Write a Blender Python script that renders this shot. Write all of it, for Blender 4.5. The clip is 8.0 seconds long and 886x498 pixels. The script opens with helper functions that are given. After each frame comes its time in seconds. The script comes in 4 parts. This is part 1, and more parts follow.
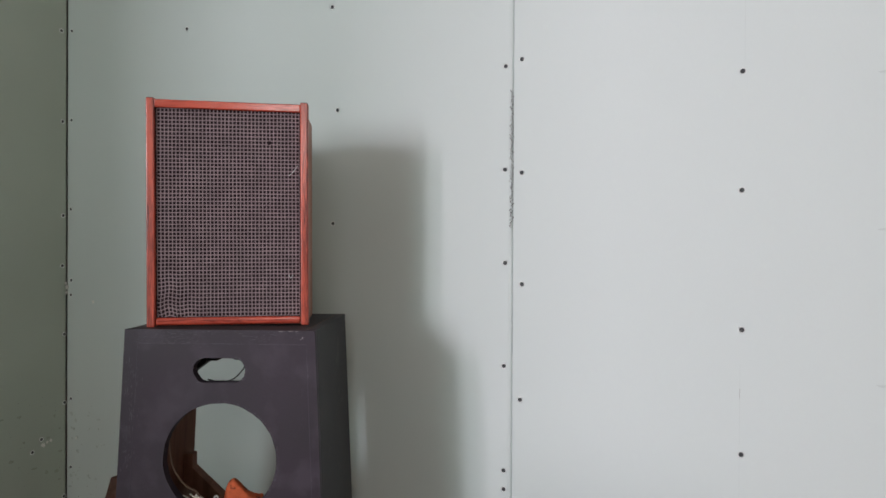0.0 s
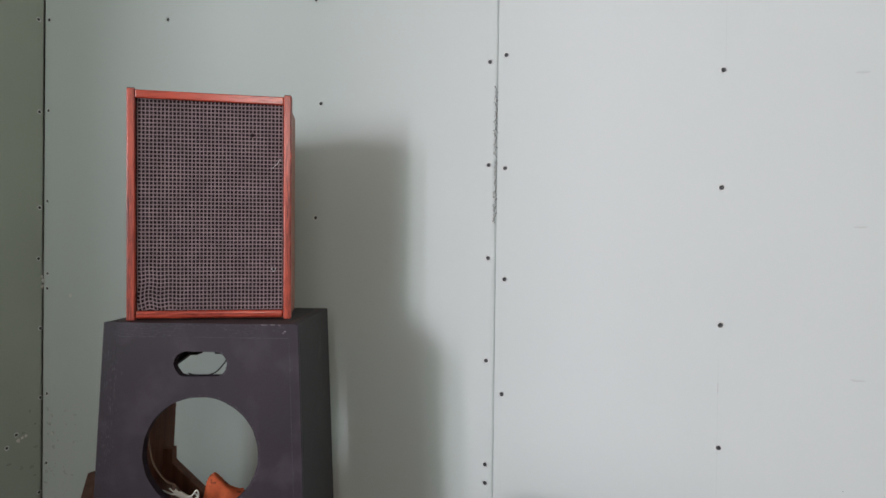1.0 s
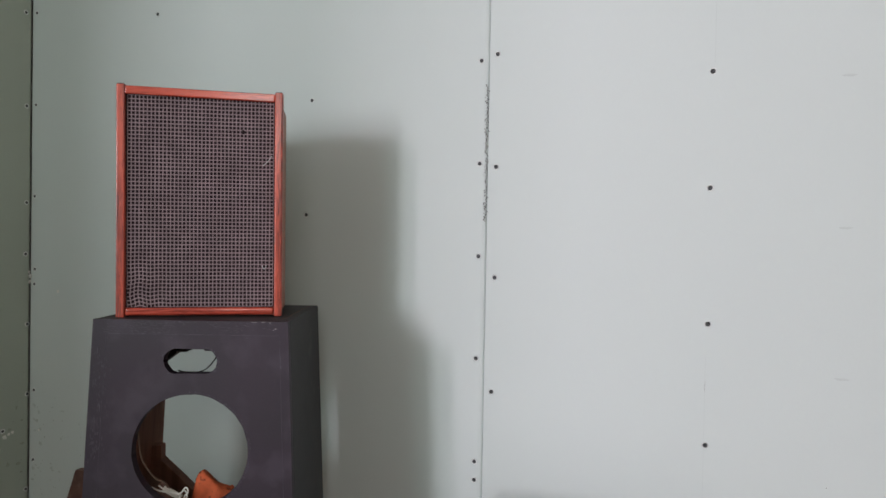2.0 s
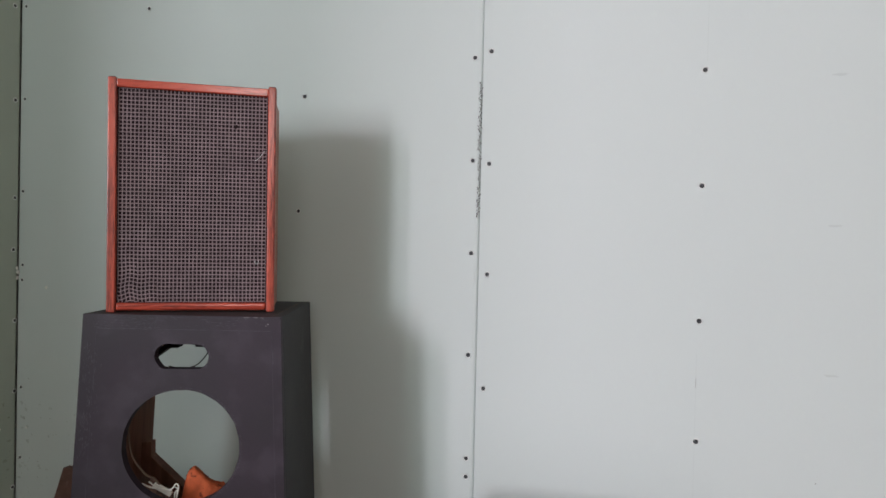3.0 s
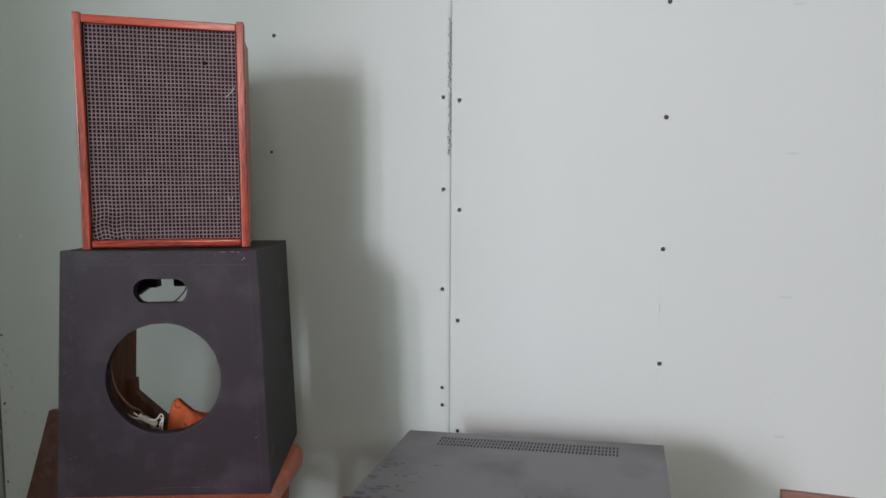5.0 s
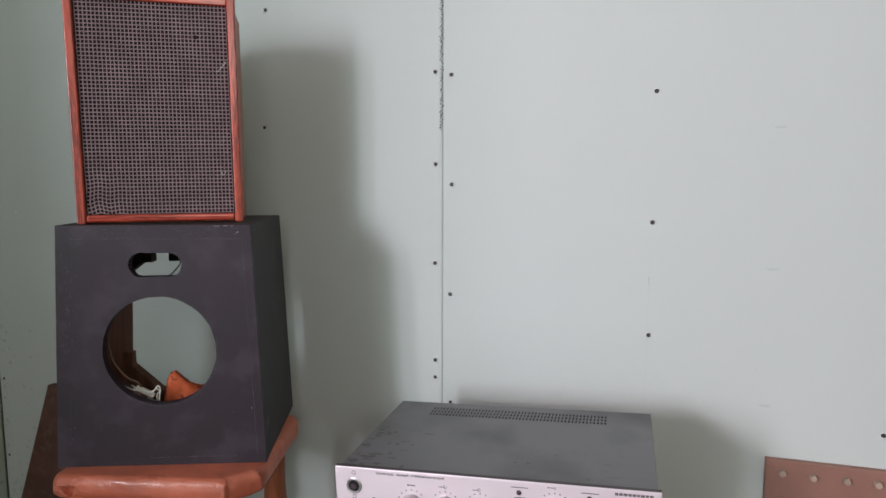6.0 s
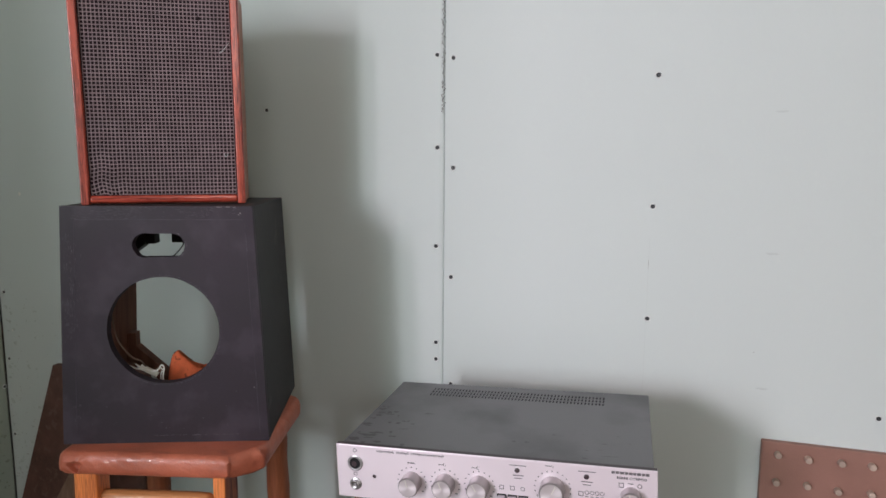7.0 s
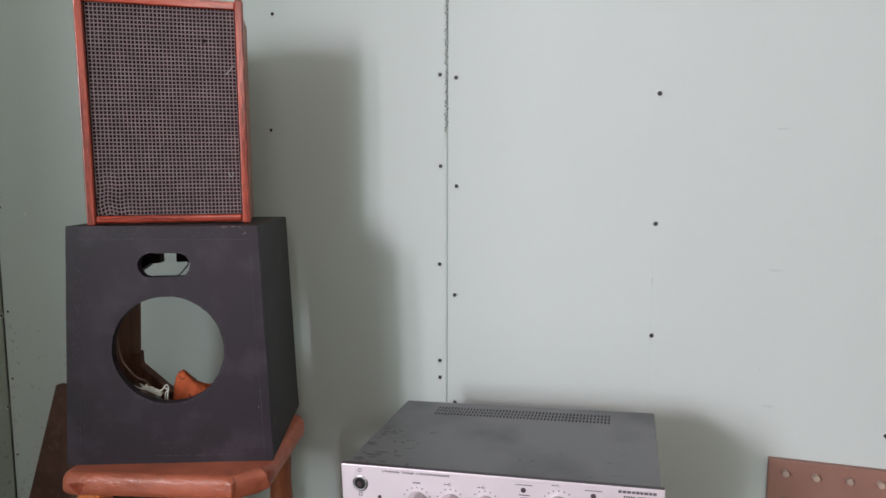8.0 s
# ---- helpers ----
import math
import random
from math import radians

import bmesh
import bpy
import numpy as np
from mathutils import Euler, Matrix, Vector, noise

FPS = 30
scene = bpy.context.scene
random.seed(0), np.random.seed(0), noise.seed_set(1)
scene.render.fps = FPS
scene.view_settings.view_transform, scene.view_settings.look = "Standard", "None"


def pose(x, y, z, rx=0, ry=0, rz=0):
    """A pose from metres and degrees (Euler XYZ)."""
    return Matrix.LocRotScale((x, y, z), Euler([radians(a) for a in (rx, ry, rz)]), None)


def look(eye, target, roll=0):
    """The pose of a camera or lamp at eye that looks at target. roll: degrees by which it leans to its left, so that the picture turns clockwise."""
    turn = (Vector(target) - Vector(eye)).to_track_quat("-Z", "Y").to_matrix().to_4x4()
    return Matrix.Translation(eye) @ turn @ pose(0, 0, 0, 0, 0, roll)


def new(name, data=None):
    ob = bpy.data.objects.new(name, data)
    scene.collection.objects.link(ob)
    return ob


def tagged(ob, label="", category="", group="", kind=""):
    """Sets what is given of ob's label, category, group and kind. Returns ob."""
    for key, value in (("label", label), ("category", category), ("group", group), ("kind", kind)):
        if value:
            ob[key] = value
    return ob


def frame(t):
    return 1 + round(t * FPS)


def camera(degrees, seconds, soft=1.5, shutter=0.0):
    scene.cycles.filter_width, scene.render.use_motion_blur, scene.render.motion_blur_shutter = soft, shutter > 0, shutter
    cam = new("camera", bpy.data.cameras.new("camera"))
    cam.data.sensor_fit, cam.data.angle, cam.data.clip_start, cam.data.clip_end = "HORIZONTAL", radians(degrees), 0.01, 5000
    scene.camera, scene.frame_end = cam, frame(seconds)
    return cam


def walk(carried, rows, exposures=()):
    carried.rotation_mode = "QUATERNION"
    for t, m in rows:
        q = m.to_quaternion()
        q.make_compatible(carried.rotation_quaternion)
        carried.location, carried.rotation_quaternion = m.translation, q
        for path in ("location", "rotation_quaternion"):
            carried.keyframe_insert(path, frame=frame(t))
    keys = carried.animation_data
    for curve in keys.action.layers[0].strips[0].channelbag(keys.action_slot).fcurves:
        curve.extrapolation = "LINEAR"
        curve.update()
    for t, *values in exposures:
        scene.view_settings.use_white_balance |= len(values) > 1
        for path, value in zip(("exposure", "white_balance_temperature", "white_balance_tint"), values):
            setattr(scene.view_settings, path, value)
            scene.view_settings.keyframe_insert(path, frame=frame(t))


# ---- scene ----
cam = camera(68.5, 8.0, soft=1.55)
PATH = [
    (0, (0.342, -1.209, 1.027), (-0.404, 0.647, 1.018), 0.3),
    (0.5, (0.341, -1.211, 1.025), (-0.375, 0.657, 1.012), 0.6),
    (1, (0.339, -1.212, 1.023), (-0.353, 0.665, 1.005), 0.7),
    (1.5, (0.34, -1.212, 1.024), (-0.333, 0.672, 1.008), 0.8),
    (1.7, (0.339, -1.214, 1.028), (-0.329, 0.671, 1.003), 0.9),
    (2.8, (0.336, -1.218, 1.018), (-0.303, 0.677, 0.987), 1.2),
    (3, (0.333, -1.218, 1.019), (-0.299, 0.68, 0.992), 1.3),
    (3.5, (0.332, -1.218, 1.02), (-0.28, 0.686, 0.99), 1.5),
    (4, (0.345, -1.226, 1.016), (-0.256, 0.68, 0.949), 1.4),
    (4.2, (0.344, -1.228, 1.012), (-0.244, 0.681, 0.912), 1.2),
    (4.5, (0.345, -1.229, 1.004), (-0.237, 0.681, 0.888), 0.9),
    (4.7, (0.349, -1.234, 0.991), (-0.232, 0.676, 0.858), 0.5),
    (5.8, (0.367, -1.249, 0.976), (-0.184, 0.661, 0.757), 0.3),
    (6, (0.369, -1.251, 0.975), (-0.192, 0.655, 0.747), 0.1),
    (6.5, (0.374, -1.256, 0.97), (-0.177, 0.648, 0.707), 0.2),
    (7, (0.373, -1.259, 0.969), (-0.192, 0.641, 0.7), 0.4),
    (7.5, (0.37, -1.261, 0.971), (-0.205, 0.64, 0.728), 0.5),
    (8, (0.37, -1.263, 0.972), (-0.202, 0.642, 0.754), 0.1),
]
walk(cam, [(t, look(eye, target, roll)) for t, eye, target, roll in PATH],
     exposures=((0, 0.06, 6500, 10), (1.5, 0.01, 6500, 10), (3, 0.0, 6500, 10), (4.5, -0.03, 6500, 10), (6, -0.01, 6500, 10), (7, 0.0, 6500, 10), (8, 0.01, 6500, 8)))

# ---- world and light ----
world = bpy.data.worlds.new("world")
scene.world = world
world.use_nodes = True
wn = world.node_tree
sky = wn.nodes.new("ShaderNodeTexSky")
sky.sky_type = "NISHITA"
sky.sun_disc = False
sky.sun_elevation, sky.sun_rotation = radians(30), radians(200)
wn.nodes["Background"].inputs[1].default_value = 0.1
wn.links.new(sky.outputs[0], wn.nodes["Background"].inputs[0])

# unseen windows added in the back wall: middle x and z, width, height, lamp power and colour
WINDOW_Y = -4.6
WINDOWS = ((-2.18, 1.95, 0.60, 1.00, 100, (0.985, 0.850, 0.985)), (-1.53, 1.32, 0.50, 1.30, 72, (0.885, 0.888, 0.975)),
           # third tints the left wall teal; fourth is a made-up fill for the shadows
           (-1.03, 1.36, 0.40, 1.20, 13, (0.70, 0.97, 0.97)), (1.85, 2.02, 1.40, 0.90, 26, (0.98, 0.96, 0.94)))
for mid_x, mid_z, win_w, win_h, power, tint in WINDOWS:
    lamp = bpy.data.lights.new("window_light", "AREA")
    lamp.shape, lamp.size, lamp.size_y = "RECTANGLE", win_w - 0.1, win_h - 0.1
    lamp.energy, lamp.color = power, tint
    lamp_ob = new("window_light", lamp)
    lamp_ob.matrix_world = look((mid_x, WINDOW_Y + 0.02, mid_z), (mid_x * 0.8, 0, mid_z - 0.5))


# ---- materials ----
def material(name, color, rough=0.6, metal=0.0, vary=0.12, scale=6.0, fine=120.0, bump=0.1, spots=None, spot_scale=9.0, spot_edge=0.62, spot_soft=0.1,
             stretch=(1, 1, 1), coat=0.0, sheen_rough=0.1, per_object=0.0):
    """Procedural surface: two scales of mottling, roughness variation, fine relief and optional worn spots."""
    m = bpy.data.materials.new(name)
    m.use_nodes = True
    nt = m.node_tree
    b = nt.nodes["Principled BSDF"]
    coords = nt.nodes.new("ShaderNodeTexCoord")
    mapping = nt.nodes.new("ShaderNodeMapping")
    mapping.inputs["Scale"].default_value = stretch
    nt.links.new(coords.outputs["Object"], mapping.inputs[0])

    def noise_node(sc, detail):
        n = nt.nodes.new("ShaderNodeTexNoise")
        n.inputs["Scale"].default_value, n.inputs["Detail"].default_value = sc, detail
        nt.links.new(mapping.outputs[0], n.inputs["Vector"])
        return n

    big, small = noise_node(scale, 4), noise_node(fine, 3)
    mix = nt.nodes.new("ShaderNodeMix")
    mix.data_type = "RGBA"
    mix.inputs["A"].default_value = (*[c * (1 - vary) for c in color], 1)
    mix.inputs["B"].default_value = (*[min(1, c * (1 + vary)) for c in color], 1)
    add = nt.nodes.new("ShaderNodeMath")
    add.operation = "MULTIPLY_ADD"
    add.inputs[1].default_value = 0.35
    nt.links.new(small.outputs[0], add.inputs[0])
    ramp = nt.nodes.new("ShaderNodeMapRange")
    ramp.inputs[1].default_value, ramp.inputs[2].default_value = 0.3, 0.7
    ramp.inputs[3].default_value, ramp.inputs[4].default_value = 0.0, 0.65
    nt.links.new(big.outputs[0], ramp.inputs[0])
    nt.links.new(ramp.outputs[0], add.inputs[2])
    nt.links.new(add.outputs[0], mix.inputs["Factor"])
    col = mix.outputs["Result"]
    if spots:
        sn = noise_node(spot_scale, 6)
        sr = nt.nodes.new("ShaderNodeMapRange")
        sr.inputs[1].default_value, sr.inputs[2].default_value = spot_edge, spot_edge + spot_soft
        nt.links.new(sn.outputs[0], sr.inputs[0])
        m2 = nt.nodes.new("ShaderNodeMix")
        m2.data_type = "RGBA"
        m2.inputs["B"].default_value = (*spots, 1)
        nt.links.new(sr.outputs[0], m2.inputs["Factor"])
        nt.links.new(col, m2.inputs["A"])
        col = m2.outputs["Result"]
    if per_object:
        info = nt.nodes.new("ShaderNodeObjectInfo")
        hsv = nt.nodes.new("ShaderNodeHueSaturation")
        mr = nt.nodes.new("ShaderNodeMapRange")
        mr.inputs[3].default_value, mr.inputs[4].default_value = 1 - per_object, 1 + per_object
        nt.links.new(info.outputs["Random"], mr.inputs[0])
        nt.links.new(mr.outputs[0], hsv.inputs["Value"])
        nt.links.new(col, hsv.inputs["Color"])
        col = hsv.outputs[0]
    nt.links.new(col, b.inputs["Base Color"])
    rr = nt.nodes.new("ShaderNodeMapRange")
    rr.inputs[3].default_value, rr.inputs[4].default_value = max(0.03, rough - sheen_rough), min(1, rough + sheen_rough)
    nt.links.new(big.outputs[0], rr.inputs[0])
    nt.links.new(rr.outputs[0], b.inputs["Roughness"])
    b.inputs["Metallic"].default_value = metal
    b.inputs["Coat Weight"].default_value = coat
    if bump:
        bn = nt.nodes.new("ShaderNodeBump")
        bn.inputs["Strength"].default_value, bn.inputs["Distance"].default_value = bump, 0.002
        nt.links.new(small.outputs[0], bn.inputs["Height"])
        nt.links.new(bn.outputs[0], b.inputs["Normal"])
    return m


def wood(name, dark, light, axis=2, rough=0.4, rings=28.0, coat=0.0, bump=0.15, low=0.36, high=0.62):
    """Wood with grain running along one axis."""
    m = bpy.data.materials.new(name)
    m.use_nodes = True
    nt = m.node_tree
    b = nt.nodes["Principled BSDF"]
    coords = nt.nodes.new("ShaderNodeTexCoord")
    mapping = nt.nodes.new("ShaderNodeMapping")
    s = [1.0, 1.0, 1.0]
    s[axis] = 0.06
    mapping.inputs["Scale"].default_value = s
    info = nt.nodes.new("ShaderNodeObjectInfo")
    off = nt.nodes.new("ShaderNodeVectorMath")
    off.operation = "MULTIPLY_ADD"
    off.inputs[1].default_value = (7.3, 5.1, 3.7)
    nt.links.new(info.outputs["Random"], off.inputs[0])
    nt.links.new(coords.outputs["Object"], off.inputs[2])
    nt.links.new(off.outputs[0], mapping.inputs[0])
    grain = nt.nodes.new("ShaderNodeTexNoise")
    grain.inputs["Scale"].default_value, grain.inputs["Detail"].default_value = rings * 6, 5
    grain.inputs["Distortion"].default_value = 1.2
    band = nt.nodes.new("ShaderNodeTexNoise")
    band.inputs["Scale"].default_value, band.inputs["Detail"].default_value = rings, 3
    for n in (grain, band):
        nt.links.new(mapping.outputs[0], n.inputs["Vector"])
    half = nt.nodes.new("ShaderNodeMix")
    half.inputs["Factor"].default_value = 0.5
    nt.links.new(grain.outputs[0], half.inputs["A"])
    nt.links.new(band.outputs[0], half.inputs["B"])
    ramp = nt.nodes.new("ShaderNodeValToRGB")
    ramp.color_ramp.elements[0].position, ramp.color_ramp.elements[1].position = low, high
    ramp.color_ramp.elements[0].color, ramp.color_ramp.elements[1].color = (*dark, 1), (*light, 1)
    nt.links.new(half.outputs["Result"], ramp.inputs[0])
    nt.links.new(ramp.outputs[0], b.inputs["Base Color"])
    b.inputs["Roughness"].default_value = rough
    b.inputs["Coat Weight"].default_value = coat
    b.inputs["Coat Roughness"].default_value = 0.15
    bn = nt.nodes.new("ShaderNodeBump")
    bn.inputs["Strength"].default_value, bn.inputs["Distance"].default_value = bump, 0.001
    nt.links.new(half.outputs["Result"], bn.inputs["Height"])
    nt.links.new(bn.outputs[0], b.inputs["Normal"])
    return m


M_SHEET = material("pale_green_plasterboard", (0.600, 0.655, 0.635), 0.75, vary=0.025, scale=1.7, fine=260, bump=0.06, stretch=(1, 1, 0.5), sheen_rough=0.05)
# same plasterboard on the side wall, its dimness put into the colour
M_SHEET_SHADED = material("shaded_dusty_plasterboard", (0.395, 0.445, 0.378), 0.8, vary=0.06, scale=3.0, fine=200, bump=0.1, spots=(0.32, 0.34, 0.26), spot_scale=7, spot_edge=0.66)
M_JOINT = material("grey_board_core", (0.30, 0.31, 0.29), 0.9, vary=0.2, scale=30, bump=0.3)
M_SCREW = material("black_phosphate_steel", (0.065, 0.067, 0.07), 0.5, metal=0.2, vary=0.2, bump=0)
M_DIMPLE = material("torn_paper_rim", (0.72, 0.75, 0.73), 0.85, vary=0.05, bump=0)
M_PENCIL = material("graphite_scribble", (0.16, 0.16, 0.155), 0.7, vary=0.4, scale=200, bump=0)
M_SMUDGE = material("grey_smudge", (0.545, 0.595, 0.575), 0.8, vary=0.05, scale=60, bump=0)
M_DIRT = material("grey_dirt", (0.32, 0.34, 0.30), 0.9, vary=0.4, scale=200, bump=0)
M_GRIME_SHADE = material("grey_green_grime_shade", (0.51, 0.56, 0.53), 0.85, vary=0.2, scale=90, bump=0.1)
M_GRIME_SHADE_SIDE = material("olive_grime_shade", (0.31, 0.345, 0.28), 0.85, vary=0.2, scale=90, bump=0.1)
M_PLASTER = material("white_plaster_chip", (0.75, 0.75, 0.70), 0.9, vary=0.1, bump=0.2)
M_ROOM = material("pale_green_limewash", (0.425, 0.452, 0.410), 0.85, vary=0.08, scale=1.5, bump=0.1)
# unseen east wall, made white to bounce fill into the shadows
M_BOUNCE = material("white_bounce_wall", (0.74, 0.70, 0.62), 0.85, vary=0.06, scale=1.5, bump=0.1)
M_CEIL = material("grey_ceiling_board", (0.60, 0.60, 0.56), 0.85, vary=0.03, bump=0.05)
M_FLOOR = wood("brown_floor_boards", (0.060, 0.030, 0.018), (0.115, 0.062, 0.034), axis=1, rough=0.45, rings=9)
M_FRAME_V = wood("red_lacquered_wood_upright", (0.10, 0.011, 0.008), (0.56, 0.090, 0.050), axis=2, rough=0.34, rings=75, coat=0.25, bump=0.4, low=0.38, high=0.56)
M_FRAME_H = wood("red_lacquered_wood_rail", (0.12, 0.013, 0.009), (0.54, 0.080, 0.046), axis=0, rough=0.22, rings=75, coat=0.4, bump=0.3, low=0.38, high=0.56)
M_ENDGRAIN = material("dark_end_grain", (0.07, 0.05, 0.055), 0.6, vary=0.3, scale=80, bump=0.2)
M_VENEER = material("red_brown_box_side", (0.30, 0.15, 0.105), 0.6, vary=0.1, scale=12, stretch=(1, 1, 0.1), bump=0.1)
M_THREAD = material("mauve_grille_thread", (0.315, 0.232, 0.246), 0.8, vary=0.25, scale=40, fine=900, bump=0.3)
M_CLOTH = material("maroon_black_cloth", (0.014, 0.005, 0.007), 0.9, vary=0.3, scale=50, bump=0.2)
M_HAIR = material("white_lint", (0.6, 0.6, 0.6), 0.8, bump=0)
M_PAINT = material("aubergine_black_paint", (0.0185, 0.0105, 0.0188), 0.60, vary=0.5, scale=7, fine=300, bump=0.14, spots=(0.036, 0.0245, 0.037), spot_scale=16, spot_edge=0.49, spot_soft=0.14, sheen_rough=0.12)
M_PAINT_SIDE = material("black_paint", (0.022, 0.021, 0.022), 0.66, vary=0.2, scale=9, fine=300, bump=0.12, spots=(0.06, 0.06, 0.06), spot_scale=14, spot_edge=0.64)
M_SCUFF = material("scuffed_paint_edge", (0.078, 0.066, 0.082), 0.8, vary=0.4, scale=90, bump=0.2)
M_JOINTLINE = material("paint_ridge", (0.046, 0.036, 0.051), 0.7, vary=0.6, scale=45, bump=0.2)
M_CHIPPED = material("pale_chipped_paint", (0.30, 0.27, 0.27), 0.8, vary=0.3, scale=120, bump=0)
M_CHIP = wood("bare_brown_chipboard", (0.16, 0.070, 0.045), (0.28, 0.135, 0.09), axis=2, rough=0.75, rings=14)
M_RUST = material("orange_suede", (0.64, 0.130, 0.045), 0.85, vary=0.25, scale=60, fine=500, bump=0.7, spots=(0.16, 0.03, 0.015), spot_scale=90, spot_edge=0.62)
M_FRINGE = material("dark_suede_nap", (0.14, 0.028, 0.014), 0.9, vary=0.3, scale=200, bump=0)
M_WHITE = material("white_plastic", (0.72, 0.70, 0.64), 0.45, vary=0.06, bump=0)
M_BLACKWIRE = material("black_cable", (0.02, 0.02, 0.022), 0.5, bump=0)
M_BROWNWIRE = material("brown_cable", (0.16, 0.10, 0.07), 0.5, bump=0)
M_LEATHER = material("tan_leatherette", (0.50, 0.138, 0.078), 0.39, vary=0.28, scale=14, fine=300, bump=0.5, spots=(0.32, 0.085, 0.048), spot_scale=26, spot_edge=0.56, spot_soft=0.2, coat=0.25, sheen_rough=0.08)
M_PINE = wood("varnished_pine", (0.45, 0.100, 0.025), (0.90, 0.29, 0.080), axis=2, rough=0.4, rings=55, coat=0.2, low=0.38, high=0.57)
M_PINE_H = wood("varnished_pine_rail", (0.42, 0.15, 0.050), (0.70, 0.31, 0.12), axis=0, rough=0.4, rings=30, coat=0.2)
M_STAIN = wood("red_brown_stained_leg", (0.22, 0.066, 0.028), (0.38, 0.125, 0.055), axis=2, rough=0.5, rings=26)
M_STAIN_FACE = wood("dark_red_streaked_pine", (0.10, 0.022, 0.012), (0.42, 0.13, 0.06), axis=2, rough=0.5, rings=60, low=0.40, high=0.58)
M_BOARD = material("dark_brown_fibreboard", (0.112, 0.051, 0.038), 0.75, vary=0.45, scale=30, fine=220, bump=0.6, spots=(0.15, 0.085, 0.065), spot_scale=60, spot_edge=0.58)
M_BOARD2 = wood("faded_brown_plank", (0.14, 0.075, 0.05), (0.23, 0.13, 0.09), axis=2, rough=0.7, rings=16)
M_PEGBOARD = material("terracotta_painted_board", (0.285, 0.146, 0.112), 0.55, vary=0.12, scale=8, fine=200, bump=0.2, spots=(0.30, 0.15, 0.10), spot_scale=20, spot_edge=0.64)
M_PEG = material("pale_wooden_peg", (0.42, 0.32, 0.26), 0.7, vary=0.15, scale=90, bump=0.2, per_object=0.15)
M_COVER = material("dusty_dark_grey_steel", (0.172, 0.168, 0.178), 0.40, metal=0.1, vary=0.14, scale=5, fine=300, bump=0.08, spots=(0.082, 0.080, 0.086), spot_scale=5.5, spot_edge=0.47, spot_soft=0.24, sheen_rough=0.14)
M_SMEAR = material("dark_smear", (0.105, 0.102, 0.108), 0.46, metal=0.1, vary=0.2, scale=40, bump=0)
M_LIP = material("dark_maroon_edge", (0.075, 0.058, 0.066), 0.5, vary=0.2, bump=0)
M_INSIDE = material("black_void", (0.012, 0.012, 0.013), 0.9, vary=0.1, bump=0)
M_ALU = material("brushed_lilac_aluminium", (0.82, 0.735, 0.78), 0.42, metal=0.35, vary=0.025, scale=4, fine=300, bump=0.05, stretch=(0.05, 1, 4), sheen_rough=0.05)
M_KNOB = material("turned_aluminium", (0.40, 0.37, 0.37), 0.38, metal=0.85, vary=0.05, scale=10, fine=300, bump=0.05, stretch=(1, 0.1, 1))
M_KNOBFACE = material("spun_aluminium_face", (0.60, 0.55, 0.56), 0.5, metal=0.45, vary=0.08, scale=20, bump=0.05)
nt = M_KNOBFACE.node_tree
tangent = nt.nodes.new("ShaderNodeTangent")
tangent.direction_type, tangent.axis = "RADIAL", "Y"
nt.nodes["Principled BSDF"].inputs["Anisotropic"].default_value = 0.7
nt.links.new(tangent.outputs[0], nt.nodes["Principled BSDF"].inputs["Tangent"])
M_PRINT = material("grey_silkscreen", (0.13, 0.115, 0.125), 0.6, vary=0.1, bump=0)
M_CHROME = material("worn_chrome", (0.48, 0.47, 0.48), 0.36, metal=1.0, vary=0.1, bump=0)
M_GLASSY = material("dark_indicator_lens", (0.05, 0.03, 0.035), 0.45, vary=0.1, bump=0)
M_RUBBER = material("black_rubber", (0.02, 0.02, 0.02), 0.7, bump=0)
M_WINFRAME = material("white_window_paint", (0.75, 0.75, 0.72), 0.4, vary=0.04, bump=0.05)
M_GLASS = bpy.data.materials.new("window_glass")
M_GLASS.use_nodes = True
M_GLASS.node_tree.nodes["Principled BSDF"].inputs["Transmission Weight"].default_value = 1.0
M_GLASS.node_tree.nodes["Principled BSDF"].inputs["Roughness"].default_value = 0.02


# ---- mesh helpers ----
def thing(name, m, label, category, group="", kind=""):
    ob = new(name)
    ob.matrix_world = m
    ob.empty_display_size = 0.05
    return tagged(ob, label, category, group, kind)


def mesh_of(name, bm, *mats):
    bmesh.ops.recalc_face_normals(bm, faces=bm.faces)
    me = bpy.data.meshes.new(name)
    bm.to_mesh(me)
    bm.free()
    for m in mats:
        me.materials.append(m)
    return me


def part(name, bm, mat, parent, label="", m=None, bevel=0.0, smooth=False, segments=2):
    """One bmesh as one mesh object under a thing or part."""
    mats = mat if isinstance(mat, (list, tuple)) else (mat,)
    me = bm if isinstance(bm, bpy.types.Mesh) else mesh_of(name, bm, *mats)
    if smooth:
        me.shade_smooth()
    ob = new(name, me)
    ob.parent = parent
    if m is not None:
        ob.matrix_basis = m
    if label:
        ob["label"] = label
    if bevel:
        md = ob.modifiers.new("bevel", "BEVEL")
        md.width, md.segments, md.limit_method, md.angle_limit = bevel, segments, "ANGLE", radians(35)
    return ob


def box(x0, x1, y0, y1, z0, z1, bm=None):
    bm = bm or bmesh.new()
    v = [bm.verts.new(p) for p in ((x0, y0, z0), (x1, y0, z0), (x1, y1, z0), (x0, y1, z0), (x0, y0, z1), (x1, y0, z1), (x1, y1, z1), (x0, y1, z1))]
    for f in ((0, 3, 2, 1), (4, 5, 6, 7), (0, 1, 5, 4), (1, 2, 6, 5), (2, 3, 7, 6), (3, 0, 4, 7)):
        bm.faces.new([v[i] for i in f])
    return bm


